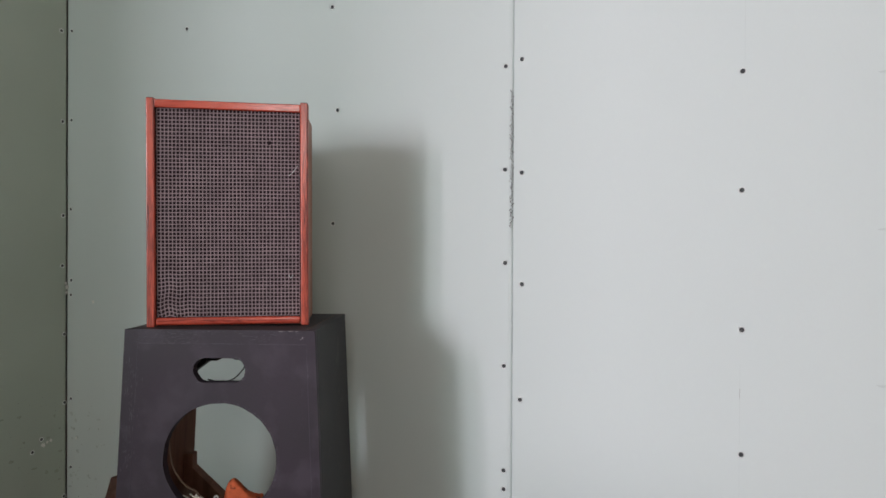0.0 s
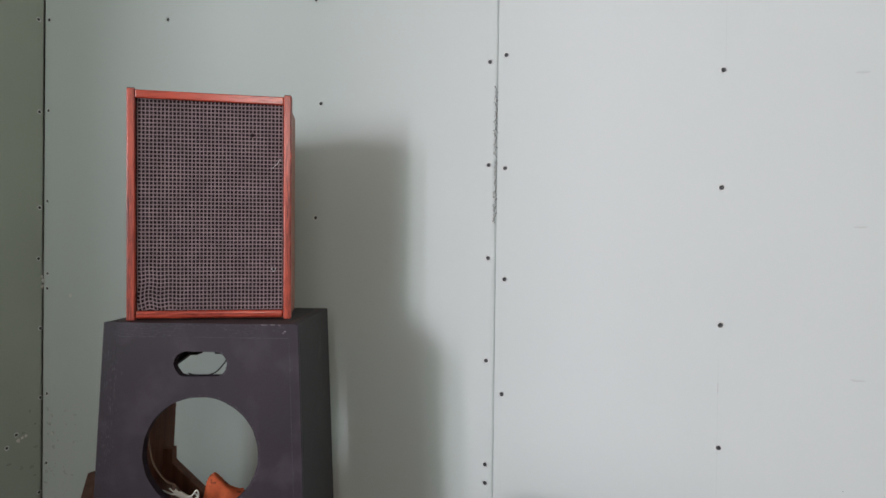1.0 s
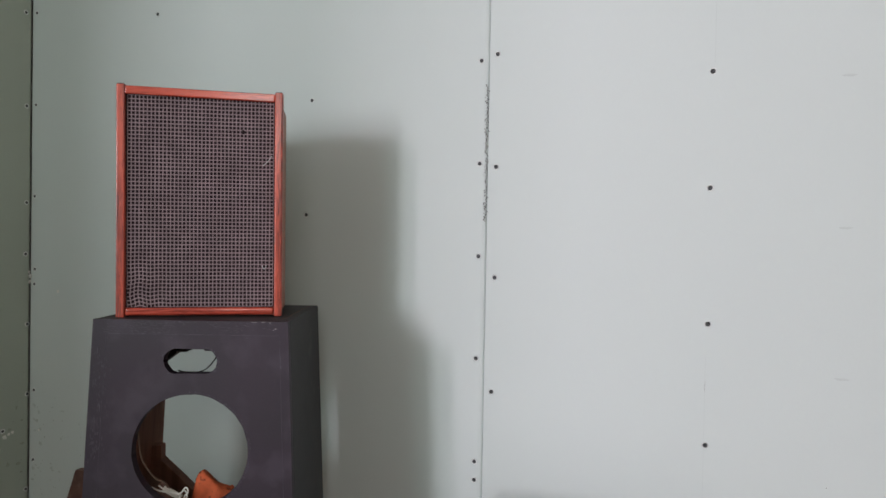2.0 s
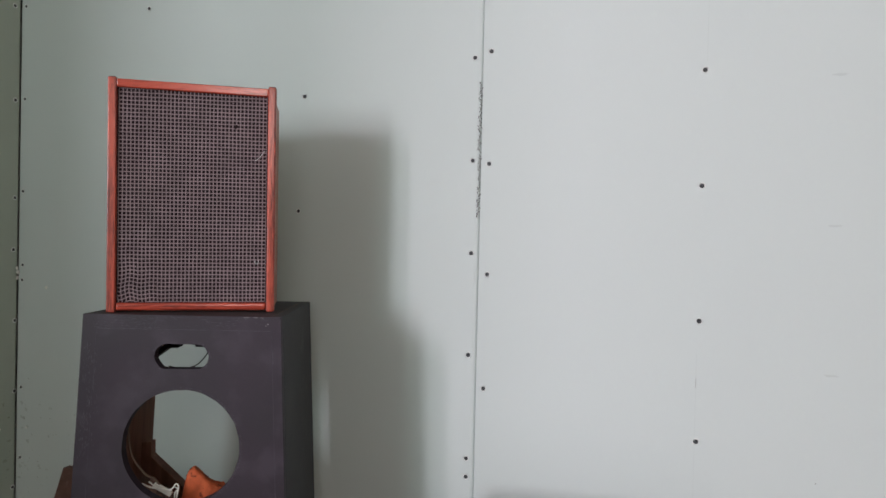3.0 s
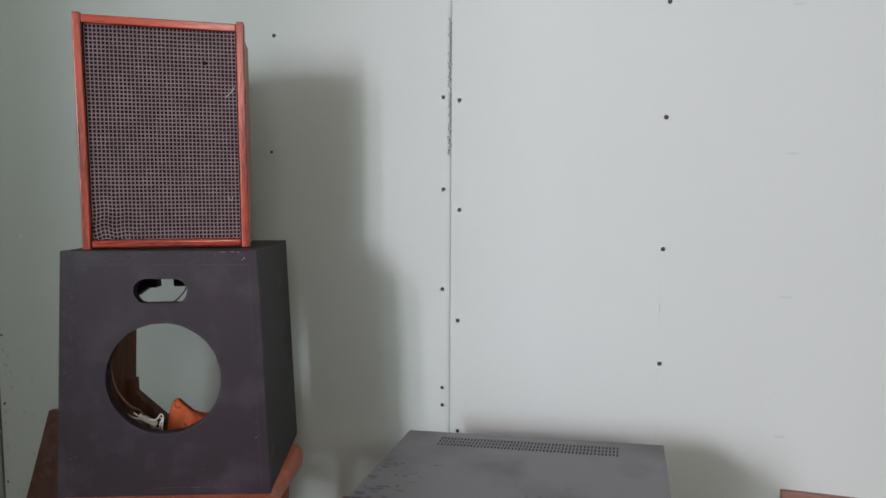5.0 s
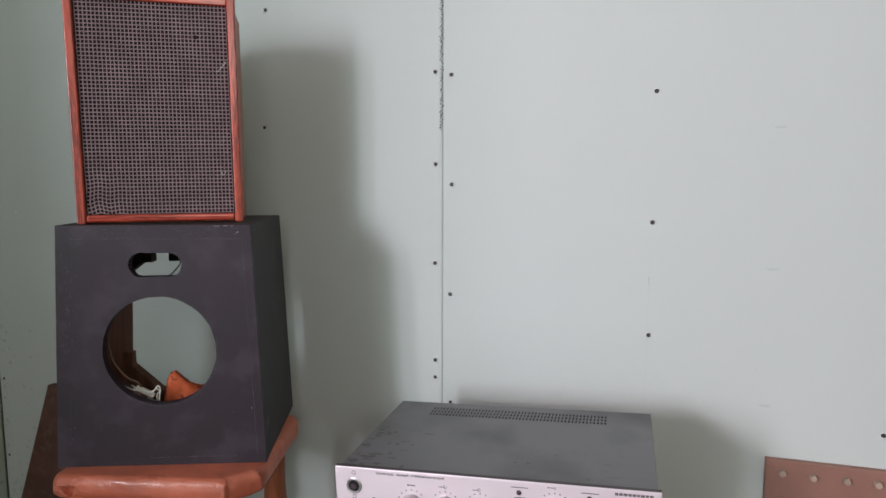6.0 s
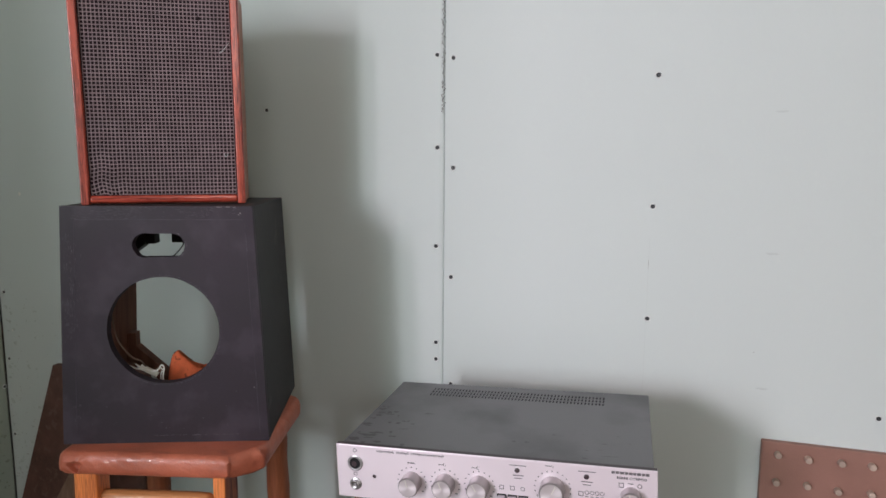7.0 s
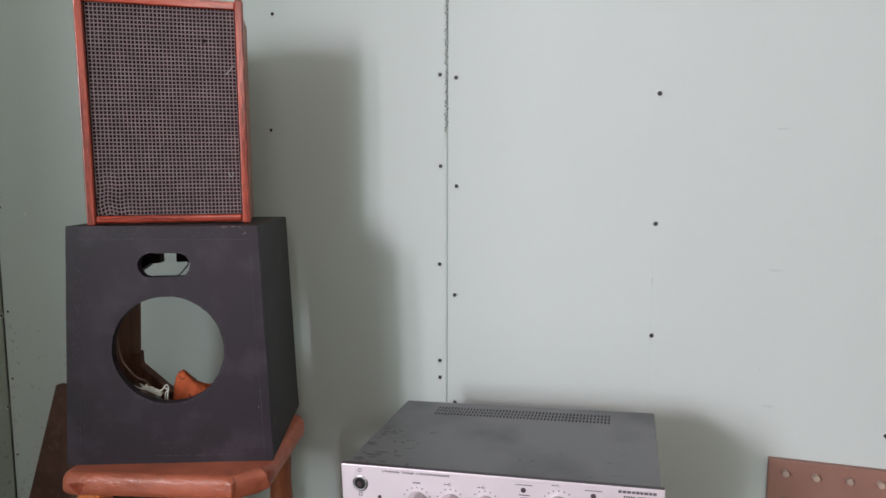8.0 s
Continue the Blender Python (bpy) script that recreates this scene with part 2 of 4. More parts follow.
def eight(low, high, bm=None):
    """A six-sided solid from its lower and upper four corners."""
    bm = bm or bmesh.new()
    v = [bm.verts.new(p) for p in (*low, *high)]
    for f in ((0, 3, 2, 1), (4, 5, 6, 7), (0, 1, 5, 4), (1, 2, 6, 5), (2, 3, 7, 6), (3, 0, 4, 7)):
        bm.faces.new([v[i] for i in f])
    return bm


def lathe(profile, n=24, axis="z", bm=None):
    """Turns (radius, height) pairs about an axis; 'y' turns about -y, towards the front."""
    bm = bm or bmesh.new()
    rings = []
    for r, h in profile:
        ring = []
        for i in range(n):
            a = 2 * math.pi * i / n
            p = (r * math.cos(a), r * math.sin(a), h) if axis == "z" else (r * math.cos(a), -h, r * math.sin(a))
            ring.append(bm.verts.new(p))
        rings.append(ring)
    for a, b in zip(rings, rings[1:]):
        for i in range(n):
            bm.faces.new((a[i], a[(i + 1) % n], b[(i + 1) % n], b[i]))
    bm.faces.new(rings[0][::-1])
    bm.faces.new(rings[-1])
    return bm


def tube(points, radius, n=8):
    """A round cable through the points, smoothed."""
    pts = [Vector(p) for p in points]
    fine = []
    for i in range(len(pts) - 1):
        p0, p1, p2, p3 = pts[max(0, i - 1)], pts[i], pts[i + 1], pts[min(len(pts) - 1, i + 2)]
        for k in range(6):
            t = k / 6
            fine.append(0.5 * ((2 * p1) + (p2 - p0) * t + (2 * p0 - 5 * p1 + 4 * p2 - p3) * t * t + (3 * p1 - p0 - 3 * p2 + p3) * t ** 3))
    fine.append(pts[-1])
    bm = bmesh.new()
    rings = []
    for i, p in enumerate(fine):
        d = (fine[min(i + 1, len(fine) - 1)] - fine[max(0, i - 1)]).normalized()
        side = d.cross(Vector((0.13, 0.31, 0.94))).normalized()
        up = side.cross(d)
        rings.append([bm.verts.new(p + radius * (math.cos(2 * math.pi * k / n) * side + math.sin(2 * math.pi * k / n) * up)) for k in range(n)])
    for a, b in zip(rings, rings[1:]):
        for k in range(n):
            bm.faces.new((a[k], a[(k + 1) % n], b[(k + 1) % n], b[k]))
    bm.faces.new(rings[0])
    bm.faces.new(rings[-1][::-1])
    return bm


def lettering(words, size, depth=0.0002):
    """Flat raised letters in the built-in font, as a mesh in the xz plane."""
    cu = bpy.data.curves.new("words", "FONT")
    cu.body, cu.size, cu.extrude = words, size, depth
    cu.resolution_u, cu.offset = 2, size * 0.035
    ob = bpy.data.objects.new("words", cu)
    scene.collection.objects.link(ob)
    bpy.context.view_layer.update()
    me = bpy.data.meshes.new_from_object(ob.evaluated_get(bpy.context.evaluated_depsgraph_get()))
    bpy.data.objects.remove(ob)
    me.transform(Matrix.Rotation(radians(90), 4, "X"))
    me.materials.clear()
    me.materials.append(M_PRINT)
    return me


# ---- the room ----
ROOM_X0, ROOM_X1, ROOM_Y0, ROOM_H = -3.0, 2.6, -4.6, 2.6
NOOK_X, NOOK_Y = -1.2, -2.4          # the side wall of the corner and its unseen reach forward, tuned to shade the left

floor = part("floor", box(ROOM_X0, ROOM_X1, ROOM_Y0, 0.12, -0.1, 0.0), M_FLOOR, None)
tagged(floor, "brown varnished board floor of the workshop", "floor", kind="structure")
ceiling = part("ceiling", box(ROOM_X0 - 0.15, ROOM_X1 + 0.15, ROOM_Y0 - 0.15, 0.15, ROOM_H, ROOM_H + 0.1), M_CEIL, None)
tagged(ceiling, "plain grey board ceiling", "ceiling", kind="structure")

wall_north = part("wall_north", box(NOOK_X - 0.14, ROOM_X1, 0.0128, 0.12, 0.0, ROOM_H), M_JOINT, None)
tagged(wall_north, "pale green plasterboard wall with exposed black screws", "wall", kind="structure")
wall_west = part("wall_west", box(NOOK_X - 0.14, NOOK_X - 0.0128, NOOK_Y, 0.0124, 0.0, ROOM_H), M_JOINT, None)
tagged(wall_west, "dusty green plasterboard side wall of the corner, shade painted into its colour", "wall", kind="structure")
# unseen stub, added to keep low daylight off the foot of the corner
wall_low = part("wall_low", box(NOOK_X - 0.012, -0.97, NOOK_Y, NOOK_Y + 0.10, 0.0, 1.10), M_ROOM, None, bevel=0.004)
tagged(wall_low, "unseen chest-high wall stub added at the mouth of the corner as a light block", "wall", kind="structure")
wall_return = part("wall_return", box(ROOM_X0, NOOK_X - 0.142, NOOK_Y, NOOK_Y + 0.12, 0.0, ROOM_H), M_ROOM, None)
tagged(wall_return, "plain pale green limewashed wall beside the corner", "wall", kind="structure")
wall_far_west = part("wall_far_west", box(ROOM_X0 - 0.12, ROOM_X0, ROOM_Y0, NOOK_Y + 0.12, 0.0, ROOM_H), M_ROOM, None)
tagged(wall_far_west, "plain pale green limewashed wall", "wall", kind="structure")
wall_east = part("wall_east", box(ROOM_X1, ROOM_X1 + 0.12, ROOM_Y0, 0.12, 0.0, ROOM_H), M_BOUNCE, None)
tagged(wall_east, "plain unseen white wall that bounces fill light", "wall", kind="structure")

# the unseen back wall with its added window openings
bm = bmesh.new()
edge_x = ROOM_X0 - 0.12
for n, (mid_x, mid_z, win_w, win_h, power, tint) in enumerate(WINDOWS):
    x0, x1, z0, z1 = mid_x - win_w / 2, mid_x + win_w / 2, mid_z - win_h / 2, mid_z + win_h / 2
    box(edge_x, x0, ROOM_Y0 - 0.2, ROOM_Y0, 0, ROOM_H, bm)
    box(x0, x1, ROOM_Y0 - 0.2, ROOM_Y0, 0, z0, bm)
    box(x0, x1, ROOM_Y0 - 0.2, ROOM_Y0, z1, ROOM_H, bm)
    edge_x = x1
    win = thing("window_%d" % (n + 1), pose(mid_x, ROOM_Y0 - 0.1, mid_z), "unseen white painted wooden window added to hold a daylight lamp", "window", kind="structure")
    hw, hh = win_w / 2, win_h / 2
    fb = box(-hw, -hw + 0.05, -0.03, 0.03, -hh, hh)
    box(hw - 0.05, hw, -0.03, 0.03, -hh, hh, fb)
    box(-hw + 0.05, hw - 0.05, -0.03, 0.03, -hh, -hh + 0.05, fb)
    box(-hw + 0.05, hw - 0.05, -0.03, 0.03, hh - 0.05, hh, fb)
    part("window_frame", fb, M_WINFRAME, win)
    pane = part("pane", box(-hw + 0.05, hw - 0.05, -0.003, 0.003, -hh + 0.05, hh - 0.05), M_GLASS, win)
    pane.visible_shadow = False
box(edge_x, ROOM_X1 + 0.12, ROOM_Y0 - 0.2, ROOM_Y0, 0, ROOM_H, bm)
wall_south = part("wall_south", bm, M_ROOM, None)
tagged(wall_south, "unseen pale green limewashed wall with four added windows", "wall", kind="structure")


# ---- plasterboard sheets, screws and marks ----
def sheet(x0, x1, wall, mat, label=""):
    return part("plasterboard_sheet", box(x0, x1, 0.0, 0.0125, 0.004, ROOM_H - 0.004), mat, wall, label, bevel=0.0008)


# the edge of the middle sheet is tapered at the joint
bm = bmesh.new()
lower, upper = [[bm.verts.new((x, y, z)) for x, y in ((-1.1985, 0.0), (-0.0080, 0.0), (-0.0030, 0.0012), (-0.0006, 0.0034), (-0.0006, 0.0125), (-1.1985, 0.0125))] for z in (0.004, ROOM_H - 0.004)]
for k in range(6):
    bm.faces.new((lower[k], lower[(k + 1) % 6], upper[(k + 1) % 6], upper[k]))
bm.faces.new(lower[::-1])
bm.faces.new(upper)
sheet_mid = part("plasterboard_sheet", bm, M_SHEET, wall_north)
sheet_right = sheet(0.0012, 1.2, wall_north, M_SHEET)
sheet_right.location.y = -0.0012
sheet(1.2025, 2.4, wall_north, M_SHEET)
sheet(2.4025, ROOM_X1 - 0.001, wall_north, M_SHEET)
west_m = Matrix.Translation((NOOK_X, -0.0035, 0)) @ Matrix.Rotation(radians(90), 4, "Z")
west_sheet = part("plasterboard_sheet", box(NOOK_Y, 0.0, 0.0, 0.0125, 0.004, ROOM_H - 0.004), M_SHEET_SHADED, wall_west, "dusty sheet with painted-in shade and plaster crumbs", m=west_m, bevel=0.0014)

screw_mesh = mesh_of("screw", lathe([(0.0035, -0.001), (0.0035, 0.0006), (0.0029, 0.0010), (0.0016, 0.0008), (0.0010, 0.0001)], 14, "y"), M_SCREW)
rim_mesh = mesh_of("screw_dimple", lathe([(0.0062, -0.0005), (0.0060, 0.0002), (0.0048, 0.0003), (0.0044, 0.0000)], 14, "y"), M_DIMPLE)


def screws(parent, spots):
    for a, z in spots:
        s = part("screw", screw_mesh, None, parent, m=pose(a, 0, z, 0, random.uniform(0, 90), 0))
        d = part("screw_dimple", rim_mesh, None, s)


def column(x, *heights):
    return [(x + random.uniform(-0.0015, 0.0015), z) for z in heights]


screws(sheet_mid, column(-0.0155, 2.17, 1.97, 1.775, 1.573, 1.374, 1.175, 0.995, 0.796, 0.594, 0.558, 0.36, 0.16))
screws(sheet_mid, [(-0.403, 1.539), (-0.389, 1.317), (-0.399, 1.074), (-0.40, 0.84), (-0.40, 0.60), (-0.803, 1.54), (-0.80, 1.78), (-0.40, 1.78)])
screws(sheet_mid, column(-1.186, 1.82, 1.58, 1.349, 1.118, 0.933, 0.895, 0.625, 0.447, 0.24))
screws(sheet_right, column(0.0175, 2.0, 1.8, 1.595, 1.384, 1.168, 0.955, 0.734, 0.508, 0.29))
screws(sheet_right, column(0.401, 1.76, 1.54, 1.325, 1.124, 0.888, 0.677, 0.46, 0.25))
screws(sheet_right, column(0.793, 1.44, 1.21, 0.98, 0.754, 0.528, 0.30))
screws(west_sheet, [(y + 0.0035, z) for y, z in ((-0.018, 1.577), (-0.014, 1.344), (-0.012, 1.101), (-0.014, 0.971), (-0.008, 0.793), (-0.0065, 0.615), (-0.008, 0.372), (-0.07, 0.536), (-0.094, 0.51), (-0.018, 1.80))])

# black scribble along the middle joint
rng = random.Random(5)
bm = bmesh.new()
z = 1.325
while z > 1.062:
    x = rng.gauss(0.0000, 0.0017) - 0.0022
    if abs(z - 1.19) > 0.004 or rng.random() < 0.5:
        ln, w, a = rng.uniform(0.002, 0.0048), rng.uniform(0.0004, 0.0008), rng.uniform(0.5, 2.4)
        dx, dz = math.cos(a) * ln / 2, math.sin(a) * ln / 2
        nx, nz = -math.sin(a) * w, math.cos(a) * w
        y = -0.0016
        eight([(x - dx - nx, y, z - dz - nz), (x + dx - nx, y, z + dz - nz), (x + dx + nx, y, z + dz + nz), (x - dx + nx, y, z - dz + nz)],
              [(x - dx - nx, y - 0.0003, z - dz - nz), (x + dx - nx, y - 0.0003, z + dz - nz), (x + dx + nx, y - 0.0003, z + dz + nz), (x - dx + nx, y - 0.0003, z - dz + nz)], bm)
    z -= rng.uniform(0.0008, 0.0026)
tagged(part("pencil_scribble", bm, M_PENCIL, wall_north, "scratchy black pencil scribble along the joint"), kind="stuff")


def blot(x, z, w, h, seed, mat, name, parent=wall_north, y=-0.0014):
    r = random.Random(seed)
    bm = bmesh.new()
    n = 18
    rim = [bm.verts.new((x + w * (0.75 + 0.45 * r.random()) * math.cos(2 * math.pi * i / n), y, z + h * (0.7 + 0.5 * r.random()) * math.sin(2 * math.pi * i / n))) for i in range(n)]
    mid = bm.verts.new((x, y - 0.0003, z))
    for i in range(n):
        bm.faces.new((rim[i], rim[(i + 1) % n], mid))
    return part(name, bm, mat, parent)


for i, z in enumerate((1.305, 1.057, 0.81, 0.562)):
    blot(0.606, z, 0.011, 0.0022, i, M_SMUDGE, "smudge")
blot(0.588, 0.629, 0.0009, 0.0009, 9, M_JOINT, "speck")
# the faint pencil line on the stud and a nick in it
part("pencil_line", box(0.3985, 0.3990, -0.00145, -0.001, 0.30, 0.83), M_SMUDGE, wall_north)
part("pencil_line", box(0.4030, 0.4036, -0.00145, -0.001, 1.34, 1.50), M_SMUDGE, wall_north)
part("pencil_nick", box(0.3984, 0.3990, -0.0016, -0.001, 0.772, 0.788), M_JOINT, wall_north)

# plaster crumbs on and beside the corner joint
crumb_spots = [(-1.1965, -0.003, 0.915, 0.006), (-1.1975, -0.004, 0.90, 0.005), (-1.1985, -0.005, 0.925, 0.004), (-1.1995, -0.055, 0.525, 0.004), (-1.1995, -0.065, 0.520, 0.006), (-1.1995, -0.045, 0.527, 0.004),
               (-1.165, -0.001, 0.525, 0.003), (-1.105, -0.001, 0.88, 0.005)]
for i, (x, y, z, s) in enumerate(crumb_spots):
    r = random.Random(i)
    bm = bmesh.new()
    bmesh.ops.create_icosphere(bm, subdivisions=2, radius=s)
    for v in bm.verts:
        v.co *= r.uniform(0.6, 1.15)
        if x > -1.19:
            v.co.y *= 0.25
        else:
            v.co.x *= 0.25
    part("plaster_crumb", bm, M_PLASTER, wall_west, m=pose(x, y, z))

# specks of dirt low in the corner
r = random.Random(77)
bm = bmesh.new()
bw = bmesh.new()
for i in range(640):
    z = 0.12 + 0.56 * r.random() ** 1.4
    q = r.uniform(0.0004, 0.0015) * (2.0 if r.random() < 0.06 else 1)
    if i % 2:
        x = -1.192 + 0.42 * r.random() ** 1.5
        quad = [(x + q * math.cos(a) * r.uniform(0.6, 1.3), -0.0004, z + q * math.sin(a) * r.uniform(0.6, 1.3)) for a in (0, 1.05, 2.1, 3.15, 4.2, 5.25)]
        bm.faces.new([bm.verts.new(p) for p in quad])
    else:
        y = -0.008 - 0.34 * r.random() ** 1.2
        quad = [(NOOK_X + 0.0004, y + q * math.cos(a) * r.uniform(0.6, 1.3), z + q * math.sin(a) * r.uniform(0.6, 1.3)) for a in (0, 1.05, 2.1, 3.15, 4.2, 5.25)]
        bw.faces.new([bw.verts.new(p) for p in quad])
tagged(part("dirt_specks", bm, M_DIRT, wall_north, "fine grey dirt specks"), kind="stuff")
tagged(part("dirt_specks", bw, M_DIRT, wall_west, "fine grey dirt specks"), kind="stuff")

# blotches of old grime low in the corner, on both walls, also painting its shade
r = random.Random(31)
bm = bmesh.new()
bw = bmesh.new()
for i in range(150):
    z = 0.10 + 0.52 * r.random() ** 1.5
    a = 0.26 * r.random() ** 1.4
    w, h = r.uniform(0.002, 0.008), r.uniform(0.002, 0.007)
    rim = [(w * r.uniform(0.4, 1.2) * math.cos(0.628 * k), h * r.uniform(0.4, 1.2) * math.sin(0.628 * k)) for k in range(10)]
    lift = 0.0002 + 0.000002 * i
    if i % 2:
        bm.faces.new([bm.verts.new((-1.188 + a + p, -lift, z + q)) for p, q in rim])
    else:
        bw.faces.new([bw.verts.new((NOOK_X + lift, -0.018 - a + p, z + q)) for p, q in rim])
tagged(part("grime_blotch", bm, M_GRIME_SHADE, wall_north, "old grey-green grime blotches that also deepen the corner shade"), kind="stuff")
tagged(part("grime_blotch", bw, M_GRIME_SHADE_SIDE, wall_west, "old grey-green grime blotches that also deepen the corner shade"), kind="stuff")

# ---- stool with the black cabinet and the small loudspeaker ----
SEAT_Z = 0.5017
stool = thing("stool", pose(-0.3775, -0.3058, 0.0, 0, 0, 13.5), "varnished pine stool with a tan leatherette padded seat", "stool")
SW, SD = 0.1615, 0.146


def seat_outline(n):
    """Plan of the padded seat, anticlockwise from the front left: rounded corners, the front right one cut off."""
    corners = (((-SW, -SD), 0.016), ((SW - 0.044, -SD), 0.020), ((SW, -SD + 0.046), 0.022), ((SW - 0.003, SD - 0.003), 0.040), ((-SW, SD), 0.020))
    line = []
    for i, ((x, y), r) in enumerate(corners):
        here, before, after = Vector((x, y)), Vector(corners[i - 1][0]), Vector(corners[(i + 1) % len(corners)][0])
        a, b = here + (before - here).normalized() * r, here + (after - here).normalized() * r
        for k in range(9):
            t = k / 8
            line.append((1 - t) ** 2 * a + 2 * t * (1 - t) * here + t * t * b)
    lengths = [0.0]
    for p, q in zip(line, line[1:] + line[:1]):
        lengths.append(lengths[-1] + (q - p).length)
    out, k = [], 0
    for i in range(n):
        d = lengths[-1] * i / n
        while lengths[k + 1] < d:
            k += 1
        p, q = line[k], line[(k + 1) % len(line)]
        out.append((p + (q - p) * ((d - lengths[k]) / max(1e-6, lengths[k + 1] - lengths[k])), d))
    return out, lengths[-1]


# pleats of the cover: how far along the rim, how wide, how deep, how much they slant
PLEATS = ((0.288, 0.014, 0.0066, 0.10), (0.345, 0.016, 0.0066, -0.25), (0.030, 0.026, 0.0024, 1.30), (0.050, 0.018, 0.0014, 0.9))
rim_line, rim_length = seat_outline(520)
profile = [(0.034, 0.0), (0.028, -0.0003), (0.022, -0.0006)]
for k in range(23):
    a = math.pi * (0.5 - k / 22 * 0.94)
    profile.append((0.0120 - 0.0160 * max(0.0, math.cos(a)) ** 0.7, -0.0200 + 0.0195 * math.copysign(abs(math.sin(a)) ** 0.85, math.sin(a))))
profile += [(0.024, -0.0415), (0.034, -0.0415)]
bm = bmesh.new()
seat_rings = []
for inset, h in profile:
    ring = []
    for i, (p, d) in enumerate(rim_line):
        q, o = rim_line[i - 4][0], rim_line[(i + 4) % len(rim_line)][0]
        out = Vector((o.y - q.y, q.x - o.x)).normalized()
        edge = max(0.0, 1 - max(0.0, inset) / 0.022)
        wr = noise.noise(Vector((d * 46, h * 60, 1))) * 0.0008 + noise.noise(Vector((d * 150 + h * 60, h * 130, 5))) * 0.00030
        crease = 1 - abs(noise.noise(Vector((d * 26 + h * 34, h * 48, 8)))) * 6
        wr = (wr - 0.0007 * max(0.0, crease)) * edge
        for s0, w, deep, slant in PLEATS:
            t = (s0 + slant * (h + 0.020) - d) / w
            if 0 <= t <= 1:
                wr += deep * (1 - t) ** 1.6 * edge * min(1.0, -h / 0.010)
            elif -0.16 <= t < 0:
                wr -= deep * 0.45 * (1 + t / 0.16) * edge * min(1.0, -h / 0.010)
        # the pocket of the folded corner, gathered and open to the front
        u, below = (d - 0.021) / 0.031, -0.0150 - h
        hang = 0.023 * (u / 0.55 if u < 0.55 else (1 - u) / 0.45)
        if 0 < u < 1 and below > 0:
            wr -= 0.0130 * max(0.0, min(1.0, below / 0.0035, (hang - below) / 0.005)) * edge
        wr += 0.0022 * math.exp(-((below + 0.001) / 0.0022) ** 2) * (0 < u < 1) * edge
        lift = noise.noise(Vector((d * 30, inset * 60, 12))) * 0.0006 * (1 - edge) * (inset < 0.03)
        sagging = -0.004 * max(0.0, 1 - abs(d - 0.33) / 0.05) * min(1.0, -h / 0.03)
        v = (p + out * (wr - min(inset, 0.010))) * (1 - max(0.0, inset - 0.010) / 0.15)
        ring.append(bm.verts.new((v.x, v.y, SEAT_Z + min(0.0, h + lift + wr * 0.3) + sagging)))
    seat_rings.append(ring)
for a, b in zip(seat_rings, seat_rings[1:]):
    for i in range(len(a)):
        bm.faces.new((a[i], a[(i + 1) % len(a)], b[(i + 1) % len(a)], b[i]))
bm.faces.new(seat_rings[0])
bm.faces.new(seat_rings[-1][::-1])
part("seat", bm, M_LEATHER, stool, "padded tan leatherette seat, creased and folded at the corners", smooth=True)
for sx, sy, mat in ((-1, -1, M_PINE), (1, -1, M_PINE), (1, 1, M_STAIN), (-1, 1, M_STAIN)):
    tx, ty, bx, by, w = (-0.124, -0.118, -0.128, -0.128, 0.0195) if sx < 0 else (0.0965, -0.116, 0.1000, -0.126, 0.0105)
    if sy > 0:
        tx, ty, bx, by = sx * 0.118, 0.085, sx * 0.126, 0.100
    if sy < 0:
        deep = w if sx < 0 else 0.036
        bm = eight([(bx - w, by - 0.0195, 0), (bx + w, by - 0.0195, 0), (bx + w, by + deep, 0), (bx - w, by + deep, 0)],
                   [(tx - w, ty - 0.0195, SEAT_Z - 0.036), (tx + w, ty - 0.0195, SEAT_Z - 0.036), (tx + w, ty + deep, SEAT_Z - 0.036), (tx - w, ty + deep, SEAT_Z - 0.036)])
        bm.normal_update()
        for f in bm.faces:
            f.material_index = 1 if sx > 0 and f.normal.x > 0.8 else 0
        part("leg", bm, [mat, M_STAIN_FACE], stool, bevel=0.003)
    else:
        bm = lathe([(0.018, 0), (0.021, 0.12), (0.019, 0.25), (0.022, 0.33), (0.020, 0.39), (0.0225, 0.43), (0.021, SEAT_Z - 0.034)], 18)
        for v in bm.verts:
            t = v.co.z / SEAT_Z
            v.co.x += bx + (tx - bx) * t
            v.co.y += by + (ty - by) * t
        part("leg", bm, mat, stool, "red-brown rounded leg", smooth=True)
for y in (-0.119, 0.088):
    bm = lathe([(0.0085, -0.096), (0.0115, -0.088), (0.0125, -0.06), (0.0125, 0.06), (0.0115, 0.088), (0.0085, 0.096)], 14)
    bm.transform(Matrix.Rotation(radians(90), 4, "Y"))
    part("rail", bm, M_PINE_H, stool, m=pose(-0.017, y, SEAT_Z - 0.088), smooth=True)
for x in (-0.119, 0.119):
    bm = lathe([(0.011, -0.113), (0.012, -0.05), (0.012, 0.05), (0.011, 0.113)], 14)
    bm.transform(Matrix.Rotation(radians(90), 4, "X"))
    part("rail", bm, M_STAIN, stool, m=pose(x, 0, SEAT_Z - 0.20), smooth=True)

# cabinet: local x along its face, y into it, z up; origin at the middle of the lower front edge
CAB_YAW = math.degrees(0.3492)
WB, WT, CH, CD, CT, TILT = 0.3338, 0.2998, 0.3925, 0.262, 0.016, 0.0057
cu_, cv_ = Vector((math.cos(0.3492), math.sin(0.3492), 0)), Vector((-math.sin(0.3492), math.cos(0.3492), 0))
c0 = Vector((-0.5143, -0.4602, SEAT_Z)) + cu_ * WB / 2
cabinet = thing("speaker_cabinet", pose(c0.x, c0.y, c0.z, 0, 0, CAB_YAW), "empty black-painted tapered speaker cabinet with cut-outs on a stool", "speaker cabinet")


